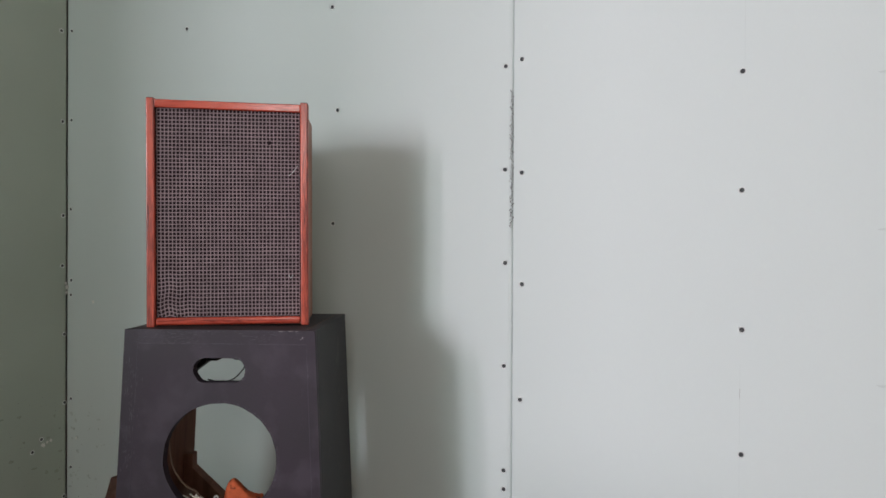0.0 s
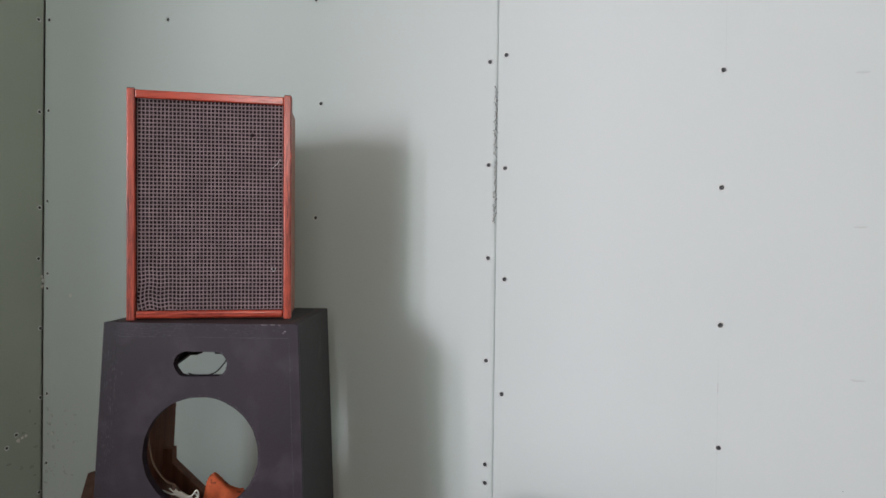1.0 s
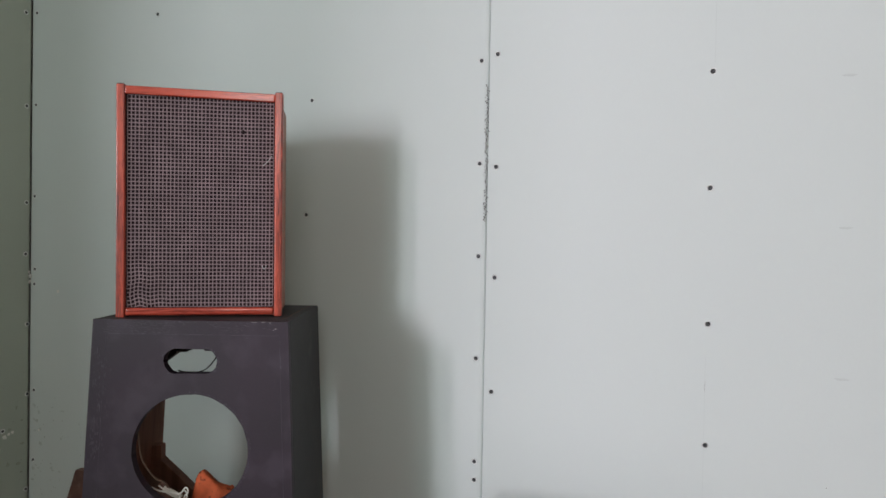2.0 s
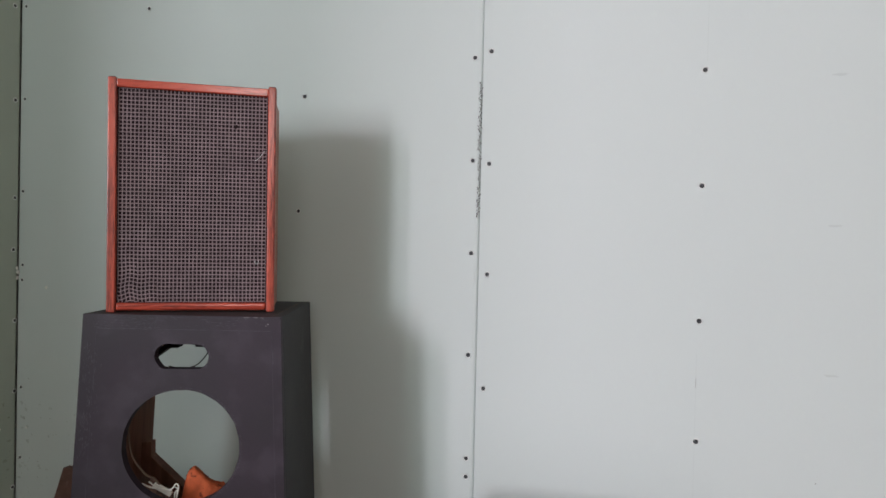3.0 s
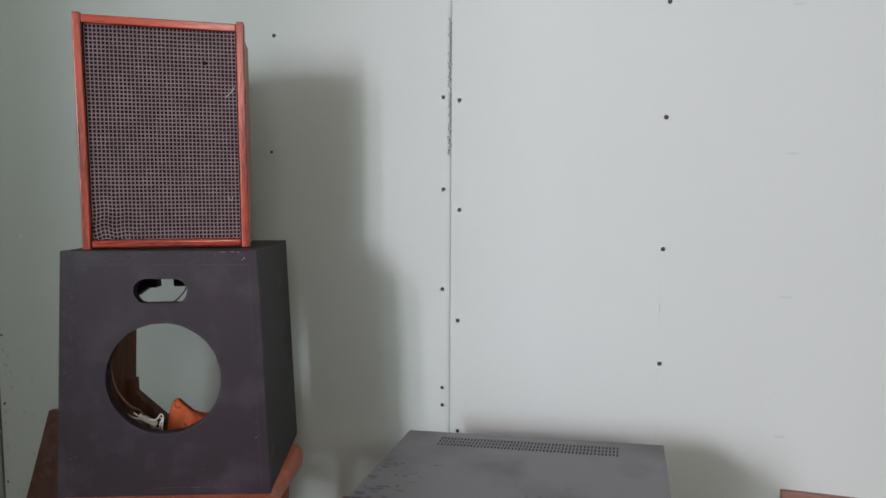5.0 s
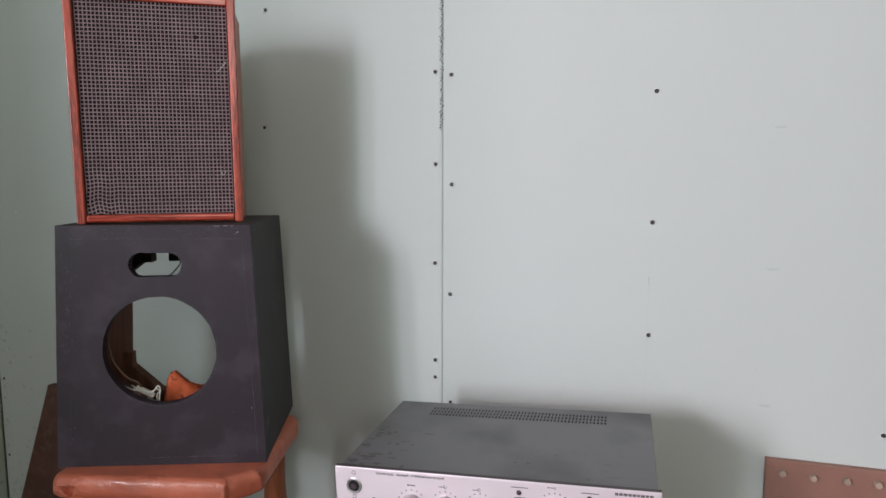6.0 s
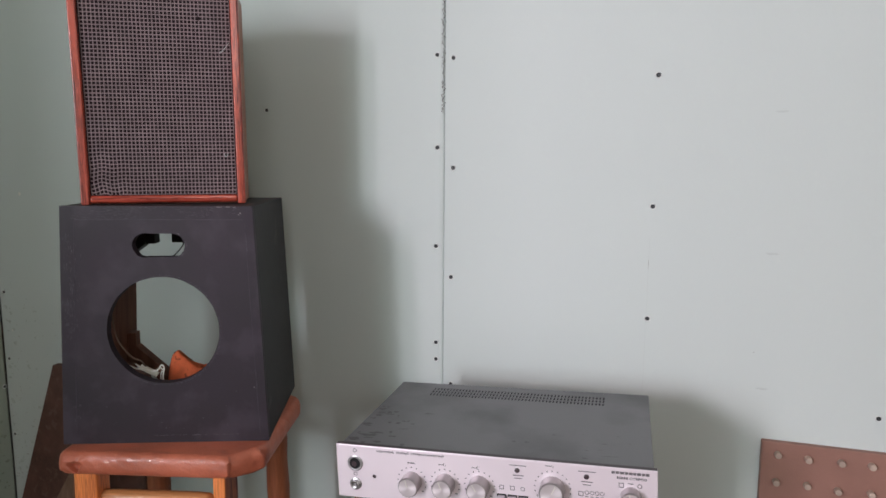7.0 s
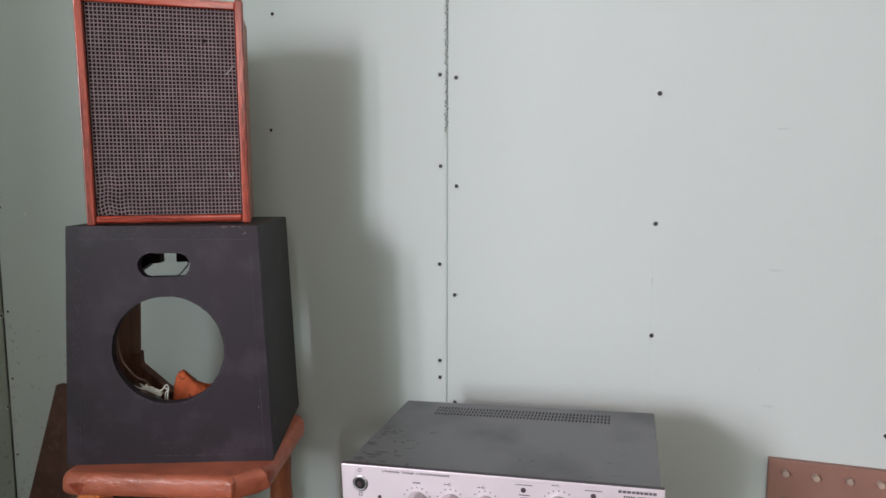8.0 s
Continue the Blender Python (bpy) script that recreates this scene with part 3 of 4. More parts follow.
def half_width(z):
    return (WB + (WT - WB) * z / CH) / 2


bm = bmesh.new()


def loop(points):
    vs = [bm.verts.new((x, 0, z)) for x, z in points]
    return [bm.edges.new((vs[i], vs[(i + 1) % len(vs)])) for i in range(len(vs))]


rr = random.Random(3)
edges = loop([(-WB / 2, 0), (WB / 2, 0), (WT / 2, CH), (-WT / 2, CH)])
HX, HZ, HR = 0.002, 0.190, 0.0895
edges += loop([(HX + (HR + rr.uniform(-0.0005, 0.0005)) * math.cos(2 * math.pi * i / 72), HZ + (HR - 0.001 + rr.uniform(-0.0005, 0.0005)) * math.sin(2 * math.pi * i / 72)) for i in range(72)])
slot = []
for i in range(40):
    a = 2 * math.pi * i / 40
    cx = 0.0218 if math.cos(a) > 0 else -0.0218
    slot.append((0.0002 + cx + 0.0195 * math.cos(a) + rr.uniform(-0.0007, 0.0007), 0.3295 + 0.0193 * math.sin(a) + rr.uniform(-0.0007, 0.0007)))
edges += loop(slot)
bmesh.ops.triangle_fill(bm, use_beauty=True, edges=edges)
ext = bmesh.ops.extrude_face_region(bm, geom=bm.faces[:])
for v in [g for g in ext["geom"] if isinstance(g, bmesh.types.BMVert)]:
    v.co.y += CT
for v in bm.verts:
    v.co.y += TILT * v.co.z / CH
bm.normal_update()
for f in bm.faces:
    f.material_index = 1 if abs(f.normal.y) > 0.9 and f.calc_center_median().y > CT * 0.8 else 0
part("front_panel", bm, [M_PAINT, M_CHIP], cabinet, "aubergine-black front with a round hole and a slot", bevel=0.0022)


def side_panel(s):
    ys0, ys1 = CT + 0.0002, CD
    lo = [(s * half_width(0), ys0, 0), (s * half_width(0), ys1, 0), (s * (half_width(0) - CT), ys1, 0), (s * (half_width(0) - CT), ys0, 0)]
    hi = [(s * half_width(CH), ys0 + TILT, CH), (s * half_width(CH), ys1, CH), (s * (half_width(CH) - CT), ys1, CH), (s * (half_width(CH) - CT), ys0 + TILT, CH)]
    bm = eight(lo, hi)
    bm.normal_update()
    for f in bm.faces:
        c = f.calc_center_median()
        f.material_index = 0 if abs(c.x) > half_width(CH / 2) - 0.002 or abs(c.z - CH) < 0.001 else 1
    return part("side_panel", bm, [M_PAINT_SIDE, M_CHIP], cabinet, bevel=0.0015)


side_panel(1)
side_panel(-1)
for z0, z1, nm in ((0.0, CT, "bottom_panel"), (CH - CT, CH - 0.0003, "top_panel")):
    w0, w1 = half_width(z0) - CT - 0.0003, half_width(z1) - CT - 0.0003
    t0, t1 = TILT * z0 / CH + CT + 0.0002, TILT * z1 / CH + CT + 0.0002
    bm = eight([(-w0, t0, z0), (w0, t0, z0), (w0, CD, z0), (-w0, CD, z0)], [(-w1, t1, z1), (w1, t1, z1), (w1, CD, z1), (-w1, CD, z1)])
    bm.normal_update()
    for f in bm.faces:
        c = f.calc_center_median().z
        f.material_index = 0 if c > CH - 0.002 or c < 0.001 else 1
    part(nm, bm, [M_PAINT_SIDE, M_CHIP], cabinet)
# battens and brace inside
bm = eight([(-0.148, CD - 0.04, 0.272), (-0.106, CD - 0.04, 0.3035), (-0.106, CD - 0.006, 0.3035), (-0.148, CD - 0.006, 0.272)],
           [(-0.1325, CD - 0.04, CH - CT - 0.001), (-0.106, CD - 0.04, CH - CT - 0.001), (-0.106, CD - 0.006, CH - CT - 0.001), (-0.1325, CD - 0.006, CH - CT - 0.001)])
part("batten", bm, M_PAINT_SIDE, cabinet, "dark corner block", bevel=0.001)
part("batten", box(-0.1055, -0.0885, CD - 0.035, CD - 0.008, 0.304, CH - CT - 0.001), M_PAINT_SIDE, cabinet, "dark corner block", bevel=0.001)
part("batten", box(-0.0565, 0.060, CD - 0.035, CD - 0.008, 0.3065, CH - CT - 0.001), M_PAINT_SIDE, cabinet, "dark corner block", bevel=0.001)
bm = eight([(-0.1495, CD - 0.05, 0.108), (-0.128, CD - 0.05, 0.102), (-0.128, CD - 0.03, 0.102), (-0.1495, CD - 0.03, 0.108)],
           [(-0.1470, CD - 0.05, 0.131), (-0.128, CD - 0.05, 0.131), (-0.128, CD - 0.03, 0.131), (-0.1470, CD - 0.03, 0.131)])
part("batten", bm, M_CHIP, cabinet, bevel=0.001)
bm = eight([(-0.1500, CD - 0.05, 0.080), (-0.064, CD - 0.05, 0.018), (-0.064, CD - 0.026, 0.018), (-0.1500, CD - 0.026, 0.080)],
           [(-0.1490, CD - 0.05, 0.1235), (-0.036, CD - 0.05, 0.018), (-0.036, CD - 0.026, 0.018), (-0.1490, CD - 0.026, 0.1235)])
part("brace", bm, M_CHIP, cabinet, "diagonal brown brace", bevel=0.0012)
# hidden batten added to clip the light leaving through the open back
x0, x1 = half_width(0.02) - CT - 0.036, half_width(0.02) - CT - 0.0005
y0, y1 = half_width(0.37) - CT - 0.036, half_width(0.37) - CT - 0.0005
bm = eight([(x0, CD - 0.016, CT), (x1, CD - 0.016, CT), (x1, CD, CT), (x0, CD, CT)], [(y0, CD - 0.016, 0.37), (y1, CD - 0.016, 0.37), (y1, CD, 0.37), (y0, CD, 0.37)])
part("back_batten", bm, M_CHIP, cabinet)
# worn pale lines and brush nicks on the front, along the joints of the boards and round the cut-outs
bm = bmesh.new()
r = random.Random(100)


def nick(x, z, w, h):
    y = TILT * z / CH
    box(x - w, x + w, y - 0.0002, y + 0.0005, z - h, z + h, bm)


for i in range(260):
    x = r.uniform(-0.125, 0.135)
    if noise.noise(Vector((x * 28, 0.3, 0))) > -0.25:
        nick(x, CH - 0.0215 + r.gauss(0, 0.0004), r.uniform(0.0004, 0.0030), r.uniform(0.00008, 0.00022))
for i in range(520):
    x, z = r.uniform(-0.135, 0.135), CH - r.uniform(0.001, 0.021)
    if noise.noise(Vector((x * 16, z * 40, 2.7))) > 0.05:
        nick(x, z, r.uniform(0.0003, 0.0022), r.uniform(0.00008, 0.0003))
for i in range(420):
    z = r.uniform(0.03, CH - 0.025)
    x = -half_width(z) + 0.005 + abs(r.gauss(0, 0.011))
    if noise.noise(Vector((x * 30, z * 14, 9.7))) > 0.1:
        nick(x, z, r.uniform(0.0001, 0.0004), r.uniform(0.0003, 0.0024))
for i in range(160):
    a = r.uniform(0, 2 * math.pi)
    sx = 0.0218 if math.cos(a) > 0 else -0.0218
    k = 0.0205 + abs(r.gauss(0, 0.0012))
    if noise.noise(Vector((math.cos(a) * 1.5, math.sin(a) * 1.5, 4.1))) > -0.1:
        nick(sx + k * math.cos(a), 0.3295 + k * math.sin(a), r.uniform(0.0002, 0.0009), r.uniform(0.0001, 0.0005))
for i in range(60):
    x = r.uniform(-0.02, 0.12)
    if noise.noise(Vector((x * 30, 7.3, 0))) > 0.0:
        nick(x, 0.0125 + r.gauss(0, 0.0004), r.uniform(0.0006, 0.002), r.uniform(0.0001, 0.0004))
for i in range(110):
    z = r.uniform(0.02, CH - 0.02)
    if noise.noise(Vector((z * 24, 1.3, 0))) > -0.05:
        nick(half_width(z) - 0.0135 + r.gauss(0, 0.0005), z, r.uniform(0.0001, 0.0004), r.uniform(0.0006, 0.003))
for i in range(70):
    z = r.uniform(0.20, CH - 0.02)
    if noise.noise(Vector((z * 24, 5.3, 0))) > 0.0:
        nick(-half_width(z) + 0.022 + r.gauss(0, 0.0007), z, r.uniform(0.0001, 0.0003), r.uniform(0.0006, 0.003))
for i in range(140):
    t = r.uniform(-2.2, 1.6)
    nick(HX + (HR + 0.002 + abs(r.gauss(0, 0.001))) * math.cos(t), HZ + (HR + 0.002) * math.sin(t), r.uniform(0.0002, 0.0006), r.uniform(0.0003, 0.0009))
for i in range(90):
    nick(r.uniform(-0.14, 0.14) * 0.95, CH - abs(r.gauss(0, 0.012)) - 0.001, r.uniform(0.0003, 0.003), r.uniform(0.0001, 0.0003))
for i in range(14):
    nick(r.uniform(-0.14, 0.14), r.uniform(0.02, 0.09), r.uniform(0.0003, 0.0008), r.uniform(0.0003, 0.0008))
tagged(part("paint_wear", bm, M_SCUFF, cabinet, "pale worn nicks in the paint"), kind="stuff")

bm = bmesh.new()
for x, z, w, h in ((0.098, 0.0012, 0.0045, 0.0004), (0.112, 0.0010, 0.0030, 0.0005), (0.122, 0.0014, 0.0020, 0.0004), (0.131, 0.0110, 0.0010, 0.0010), (0.128, 0.0135, 0.0006, 0.0006), (0.145, 0.30, 0.0005, 0.0012)):
    nick(x, CH - z, w, h)
tagged(part("paint_chip", bm, M_CHIPPED, cabinet, "pale chipped spots along the upper edge"), kind="stuff")


def joint_line(a, b, w):
    """A joint of the boards that shows through the paint, from a to b on the front."""
    (ax, az), (bx, bz) = a, b
    dx, dz = (w, 0) if abs(bz - az) > abs(bx - ax) else (0, w)
    rim = [(ax - dx, az - dz), (ax + dx, az + dz), (bx + dx, bz + dz), (bx - dx, bz - dz)]
    part("joint_line", eight([(x, TILT * z / CH - 0.0003, z) for x, z in rim], [(x, TILT * z / CH + 0.0006, z) for x, z in rim]), M_JOINTLINE, cabinet)


joint_line((-half_width(0.02) + 0.0215, 0.02), (-half_width(CH - 0.022) + 0.0215, CH - 0.022), 0.0003)
joint_line((half_width(0.013) - 0.0140, 0.013), (half_width(CH - 0.022) - 0.0140, CH - 0.022), 0.0004)
joint_line((-0.128, CH - 0.0212), (0.136, CH - 0.0212), 0.0003)

# loose things in the cabinet


def in_cabinet(x, y, z):
    return c0 + cu_ * x + cv_ * y + Vector((0, 0, z))


def scrap_height(x):
    """Outline of the folded scrap: a steep hump that runs out into a lower shoulder."""
    if x < -0.012:
        h = math.exp(-((x + 0.012) / 0.024) ** 4)
    else:
        h = 1 - 0.24 * min(1, (x + 0.012) / 0.040) ** 0.9
        h *= math.exp(-(max(0.0, x - 0.028) / 0.012) ** 6)
    return 0.114 * h


bm = bmesh.new()
NX, NY = 44, 24
rows_up, rows_low = [], []
for i in range(NX + 1):
    x = -0.040 + 0.082 * i / NX
    up, low = [], []
    for j in range(NY + 1):
        q = -1 + 2 * j / NY
        crease = noise.noise(Vector((x * 40, q * 1.3, 2))) * 0.004 + noise.noise(Vector((x * 180, q * 5, 5))) * 0.0022
        z = scrap_height(x + 0.006 * q) * (1 - abs(q) ** 3.2) + crease * (1 - q * q)
        yy = 0.030 * q + 0.006 * noise.noise(Vector((x * 40, q, 9)))
        up.append(bm.verts.new((x, yy, max(0.0012, z))))
        low.append(bm.verts.new((x, yy, 0.0)))
    rows_up.append(up)
    rows_low.append(low)
for i in range(NX):
    for j in range(NY):
        bm.faces.new((rows_up[i][j], rows_up[i + 1][j], rows_up[i + 1][j + 1], rows_up[i][j + 1]))
        bm.faces.new((rows_low[i][j], rows_low[i][j + 1], rows_low[i + 1][j + 1], rows_low[i + 1][j]))
for rim_u, rim_l in ((rows_up[0], rows_low[0]), (rows_up[-1], rows_low[-1]), ([r[0] for r in rows_up], [r[0] for r in rows_low]), ([r[-1] for r in rows_up], [r[-1] for r in rows_low])):
    for k in range(len(rim_u) - 1):
        bm.faces.new((rim_u[k], rim_u[k + 1], rim_l[k + 1], rim_l[k]))
p = in_cabinet(0.0095, 0.085, CT + 0.0003)
scrap = part("leather_scrap", bm, M_RUST, None, m=pose(p.x, p.y, p.z, 0, 0, 20), smooth=True)
tagged(scrap, "crumpled rust-orange suede scrap lying inside the cabinet", "leather scrap")
bm = bmesh.new()
r = random.Random(21)
for i in range(46):
    x = -0.030 + 0.068 * i / 45
    z = scrap_height(x) * (0.985 if i % 2 else r.uniform(0.80, 0.95)) + r.uniform(-0.001, 0.001)
    if z > 0.02:
        q = r.uniform(0.0006, 0.0011)
        box(x - q, x + q, -0.0035 - 0.016 * (1 - z / max(0.02, scrap_height(x))) * 2, 0.002, z - q, z + q, bm)
tagged(part("fringe", bm, M_FRINGE, scrap, "dark ragged nap along the fold"), kind="stuff")

p = in_cabinet(0, 0.034, 0)
cable = thing("cable_bundle", pose(p.x, p.y, p.z, 0, 0, 20), "tangle of thin white and brown wires with a white connector", "cable")
part("wire", tube([(-0.094, 0.01, 0.27), (-0.093, 0, 0.23), (-0.090, 0, 0.191), (-0.083, 0, 0.162), (-0.063, 0, 0.136), (-0.050, 0.004, 0.128), (-0.040, 0.012, 0.10), (-0.036, 0.03, 0.05), (-0.03, 0.04, CT + 0.002)], 0.0015), M_BROWNWIRE, cable, "brown wire", smooth=True)
part("wire", tube([(-0.069, 0, 0.1220), (-0.055, -0.002, 0.1170), (-0.043, 0, 0.1148), (-0.024, 0, 0.1130), (-0.0155, 0, 0.1222), (-0.0115, 0, 0.1165), (-0.014, 0, 0.100), (-0.016, 0.004, 0.06), (-0.018, 0.01, CT + 0.002)], 0.0013), M_WHITE, cable, "white wire", smooth=True)
part("wire", tube([(-0.060, 0.004, 0.1235), (-0.042, 0.004, 0.1110), (-0.028, 0.004, 0.1085), (-0.019, 0.002, 0.1165), (-0.0135, 0.002, 0.1110), (-0.019, 0.004, 0.1030), (-0.022, 0.008, 0.05), (-0.026, 0.01, CT + 0.002)], 0.0011), M_WHITE, cable, "white wire", smooth=True)
part("connector", box(-0.016, 0.016, -0.003, 0.003, -0.0042, 0.0042), M_WHITE, cable, "flat white connector", m=pose(-0.039, 0.007, 0.1105, 0, 28, 0), bevel=0.001)
p = in_cabinet(0, 0.07, 0)
loose = part("hanging_wire", tube([(-0.055, 0.03, 0.2955), (-0.022, 0.004, 0.2965), (-0.005, 0, 0.3015), (0.003, 0, 0.3055), (0.012, 0, 0.315), (0.0185, 0, 0.325), (0.022, 0.002, 0.345), (0.0225, 0.004, CH - CT - 0.0005)], 0.0011), M_BLACKWIRE, None, m=pose(p.x, p.y, p.z, 0, 0, 20), smooth=True)
tagged(loose, "thin black wire hanging inside the cabinet", "wire")

# small loudspeaker
SPK_YAW = math.degrees(0.5058)
SPW, SPH = 0.2563, 0.3673
su, sv = Vector((math.cos(0.5058), math.sin(0.5058), 0)), Vector((-math.sin(0.5058), math.cos(0.5058), 0))
s0 = Vector((-0.4897, -0.4170, SEAT_Z + CH)) + su * SPW / 2
speaker = thing("loudspeaker", pose(s0.x, s0.y, s0.z, 0, -0.4, SPK_YAW), "small loudspeaker with red lacquered frame and checked grille cloth", "loudspeaker")
PW, RH, FD = 0.0128, 0.0132, 0.020
for s in (-1, 1):
    x0, x1 = sorted((s * SPW / 2, s * (SPW / 2 - PW)))
    tall = SPH + (0.0030 if s < 0 else 0.0)
    post = part("frame_post", box(x0, x1, 0, FD, 0.0, tall), M_FRAME_V, speaker, bevel=0.0022, segments=3)
    part("end_grain", box(x0 + 0.0012, x1 - 0.0012, 0.001, FD - 0.001, tall - 0.0005, tall + 0.0006), M_ENDGRAIN, post, "dark end grain")
rx, zl, zr = SPW / 2 - PW, SPH + 0.0010, SPH - 0.0026
part("frame_rail", eight([(-rx, 0.0012, zl - RH), (rx, 0.0012, zr - RH), (rx, FD, zr - RH), (-rx, FD, zl - RH)],
                         [(-rx, 0.0012, zl), (rx, 0.0012, zr), (rx, FD, zr), (-rx, FD, zl)]), M_FRAME_H, speaker, bevel=0.0018, segments=3)
part("frame_rail", box(-SPW / 2 + PW, SPW / 2 - PW, 0.0012, FD, 0.0025, 0.0025 + RH * 0.95), M_FRAME_H, speaker, bevel=0.0045, segments=5)
part("box", box(-SPW / 2 + 0.006, SPW / 2 - 0.0055, FD, 0.16, 0.0, SPH - 0.008), M_VENEER, speaker, "worn red-brown wooden box", bevel=0.002)
gx0, gx1, gz0, gz1 = -SPW / 2 + PW, SPW / 2 - PW, 0.0025 + RH * 0.95, SPH - RH + 0.0020
part("grille_backing", box(gx0, gx1, 0.0090, 0.012, gz0, gz1), M_CLOTH, speaker, "maroon-black cloth")


def sag(x, z):
    """How the woven grille has slipped at its lower left and along its edges."""
    u, w = (x - gx0) / (gx1 - gx0), (z - gz0) / (gz1 - gz0)
    k = math.exp(-(u / 0.20) ** 2 - (w / 0.16) ** 2)
    dx = 0.0016 * k * math.sin(z * 120) + 0.0004 * noise.noise(Vector((x * 18, z * 14, 0)))
    dz = 0.0030 * k * math.sin(x * 190 + 0.6) + 0.0004 * noise.noise(Vector((x * 14, z * 18, 4)))
    return dx, dz


def weave(count, along_x):
    """Flat threads of the grille, bent with the slip of the cloth."""
    bm = bmesh.new()
    wx0, wx1, wz0, wz1 = gx0 + 0.0020, gx1 - 0.0020, gz0 + 0.0010, gz1 - 0.0014
    a0, a1, b0, b1 = (wz0, wz1, wx0, wx1) if along_x else (wx0, wx1, wz0, wz1)
    pitch = (a1 - a0) / count
    steps = 60
    for i in range(count + 1):
        a = a0 + i * pitch
        hw_ = pitch * (0.145 + 0.02 * noise.noise(Vector((i * 3.1, along_x * 7, 0))))
        prev = None
        for k in range(steps + 1):
            b = b0 + (b1 - b0) * k / steps
            x, z = (b, a) if along_x else (a, b)
            dx, dz = sag(x, z)
            y = 0.0078 - (0.0004 if along_x else 0) + 0.00025 * math.sin(k * 2.1 + i * math.pi)
            ring = []
            for o, dy in ((-hw_, 0.0004), (-hw_ * 0.5, -0.0004), (hw_ * 0.5, -0.0004), (hw_, 0.0004)):
                q = (x + dx, y + dy, z + dz + o) if along_x else (x + dx + o, y + dy, z + dz)
                q = (min(max(q[0], wx0), wx1), q[1], min(max(q[2], wz0), wz1))
                ring.append(bm.verts.new(q))
            if prev:
                for j in range(3):
                    bm.faces.new((prev[j], prev[j + 1], ring[j + 1], ring[j]))
            prev = ring
    return bm


tagged(part("grille_threads", weave(54, True), M_THREAD, speaker, "mauve-grey woven threads", smooth=True), kind="stuff")
tagged(part("grille_threads", weave(38, False), M_THREAD, speaker, "mauve-grey woven threads", smooth=True), kind="stuff")
part("lint", tube([(gx0 + 0.211, 0.0066, gz0 + 0.232), (gx0 + 0.218, 0.0060, gz0 + 0.238), (gx0 + 0.226, 0.0064, gz0 + 0.249)], 0.0005, 5), M_HAIR, speaker, "white lint thread")
for x, z in ((0.180, 0.286), (0.2145, 0.066)):
    bm = bmesh.new()
    bmesh.ops.create_icosphere(bm, subdivisions=2, radius=0.0032)
    for v in bm.verts:
        v.co.y *= 0.3
        v.co *= random.uniform(0.8, 1.2)
    part("cloth_snag", bm, M_CLOTH, speaker, "dark snag in the cloth", m=pose(gx0 + x, 0.0056, gz0 + z))
part("loose_thread", tube([(gx0 + 0.2120, 0.0058, gz0 + 0.0685), (gx0 + 0.2128, 0.0040, gz0 + 0.0645), (gx0 + 0.2150, 0.0034, gz0 + 0.0630), (gx0 + 0.2170, 0.0040, gz0 + 0.0650), (gx0 + 0.2180, 0.0056, gz0 + 0.0690)], 0.0006, 5), M_HAIR, speaker, "pale pulled thread")

# ---- boards leaning behind the stool ----
def slab(bl, br, tr, tl, y_low, y_top, thick):
    """A flat offcut given by its outline in x and z, leaning back from y_low to y_top."""
    bm = bmesh.new()
    return eight([(bl[0], y_low - thick, bl[1]), (br[0], y_low - thick, br[1]), (br[0], y_low, br[1]), (bl[0], y_low, bl[1])],
                 [(tl[0], y_top - thick, tl[1]), (tr[0], y_top - thick, tr[1]), (tr[0], y_top, tr[1]), (tl[0], y_top, tl[1])], bm)


board = part("leaning_board", slab((-1.105, 0.0), (-0.70, 0.0), (-0.70, 0.478), (-0.972, 0.470), -0.085, -0.045, 0.018), M_BOARD, None, bevel=0.002)
tagged(board, "dark brown fibreboard offcut leaning behind the stool", "board")
plank = part("leaning_plank", slab((-0.955, 0.0), (-0.86, 0.0), (-0.715, 0.30), (-0.795, 0.30), -0.215, -0.165, 0.018), M_BOARD2, None, bevel=0.002)
tagged(plank, "faded brown wooden plank leaning behind the stool", "plank")

# ---- amplifier ----
au, av, aw = Vector((0.9988, 0.0125, 0.0465)), Vector((-0.0127, 0.9999, 0.0036)), Vector((-0.0465, -0.0042, 0.9989))
AW, AD, AH, PT = 0.430, 0.2728, 0.0735, 0.008
a0 = Vector((-0.0210, -0.4431, 0.5634))
am = Matrix(((au.x, av.x, aw.x, a0.x), (au.y, av.y, aw.y, a0.y), (au.z, av.z, aw.z, a0.z), (0, 0, 0, 1)))
amp = thing("stereo_amplifier", am, "stereo amplifier with silver-lilac front and dusty dark grey top", "amplifier")

PX0, PX1, PZ0, PZ1 = -0.0045, 0.4348, -0.0760, 0.0026
# perforated cover: a lattice of slots near its back edge
NC, NR = 52, 3
vx0, vx1, vy0, vy1 = 0.066, 0.3625, 0.2115, 0.2525
pitch_x, pitch_y = (vx1 - vx0) / NC, (vy1 - vy0) / NR
xs, ys = [0.0, vx0], [0.0, vy0]
for i in range(NC):
    xs += [vx0 + (i + 0.25) * pitch_x, vx0 + (i + 0.75) * pitch_x]
for j in range(NR):
    ys += [vy0 + (j + 0.14) * pitch_y, vy0 + (j + 0.86) * pitch_y]
xs += [vx1, AW]
ys += [vy1, AD]
bm = bmesh.new()
grid = [[bm.verts.new((x, y, 0)) for y in ys] for x in xs]
for i in range(len(xs) - 1):
    for j in range(len(ys) - 1):
        if 2 <= i < 2 + 2 * NC and 2 <= j < 2 + 2 * NR and i % 2 == 0 and j % 2 == 0:
            continue
        bm.faces.new((grid[i][j], grid[i + 1][j], grid[i + 1][j + 1], grid[i][j + 1]))
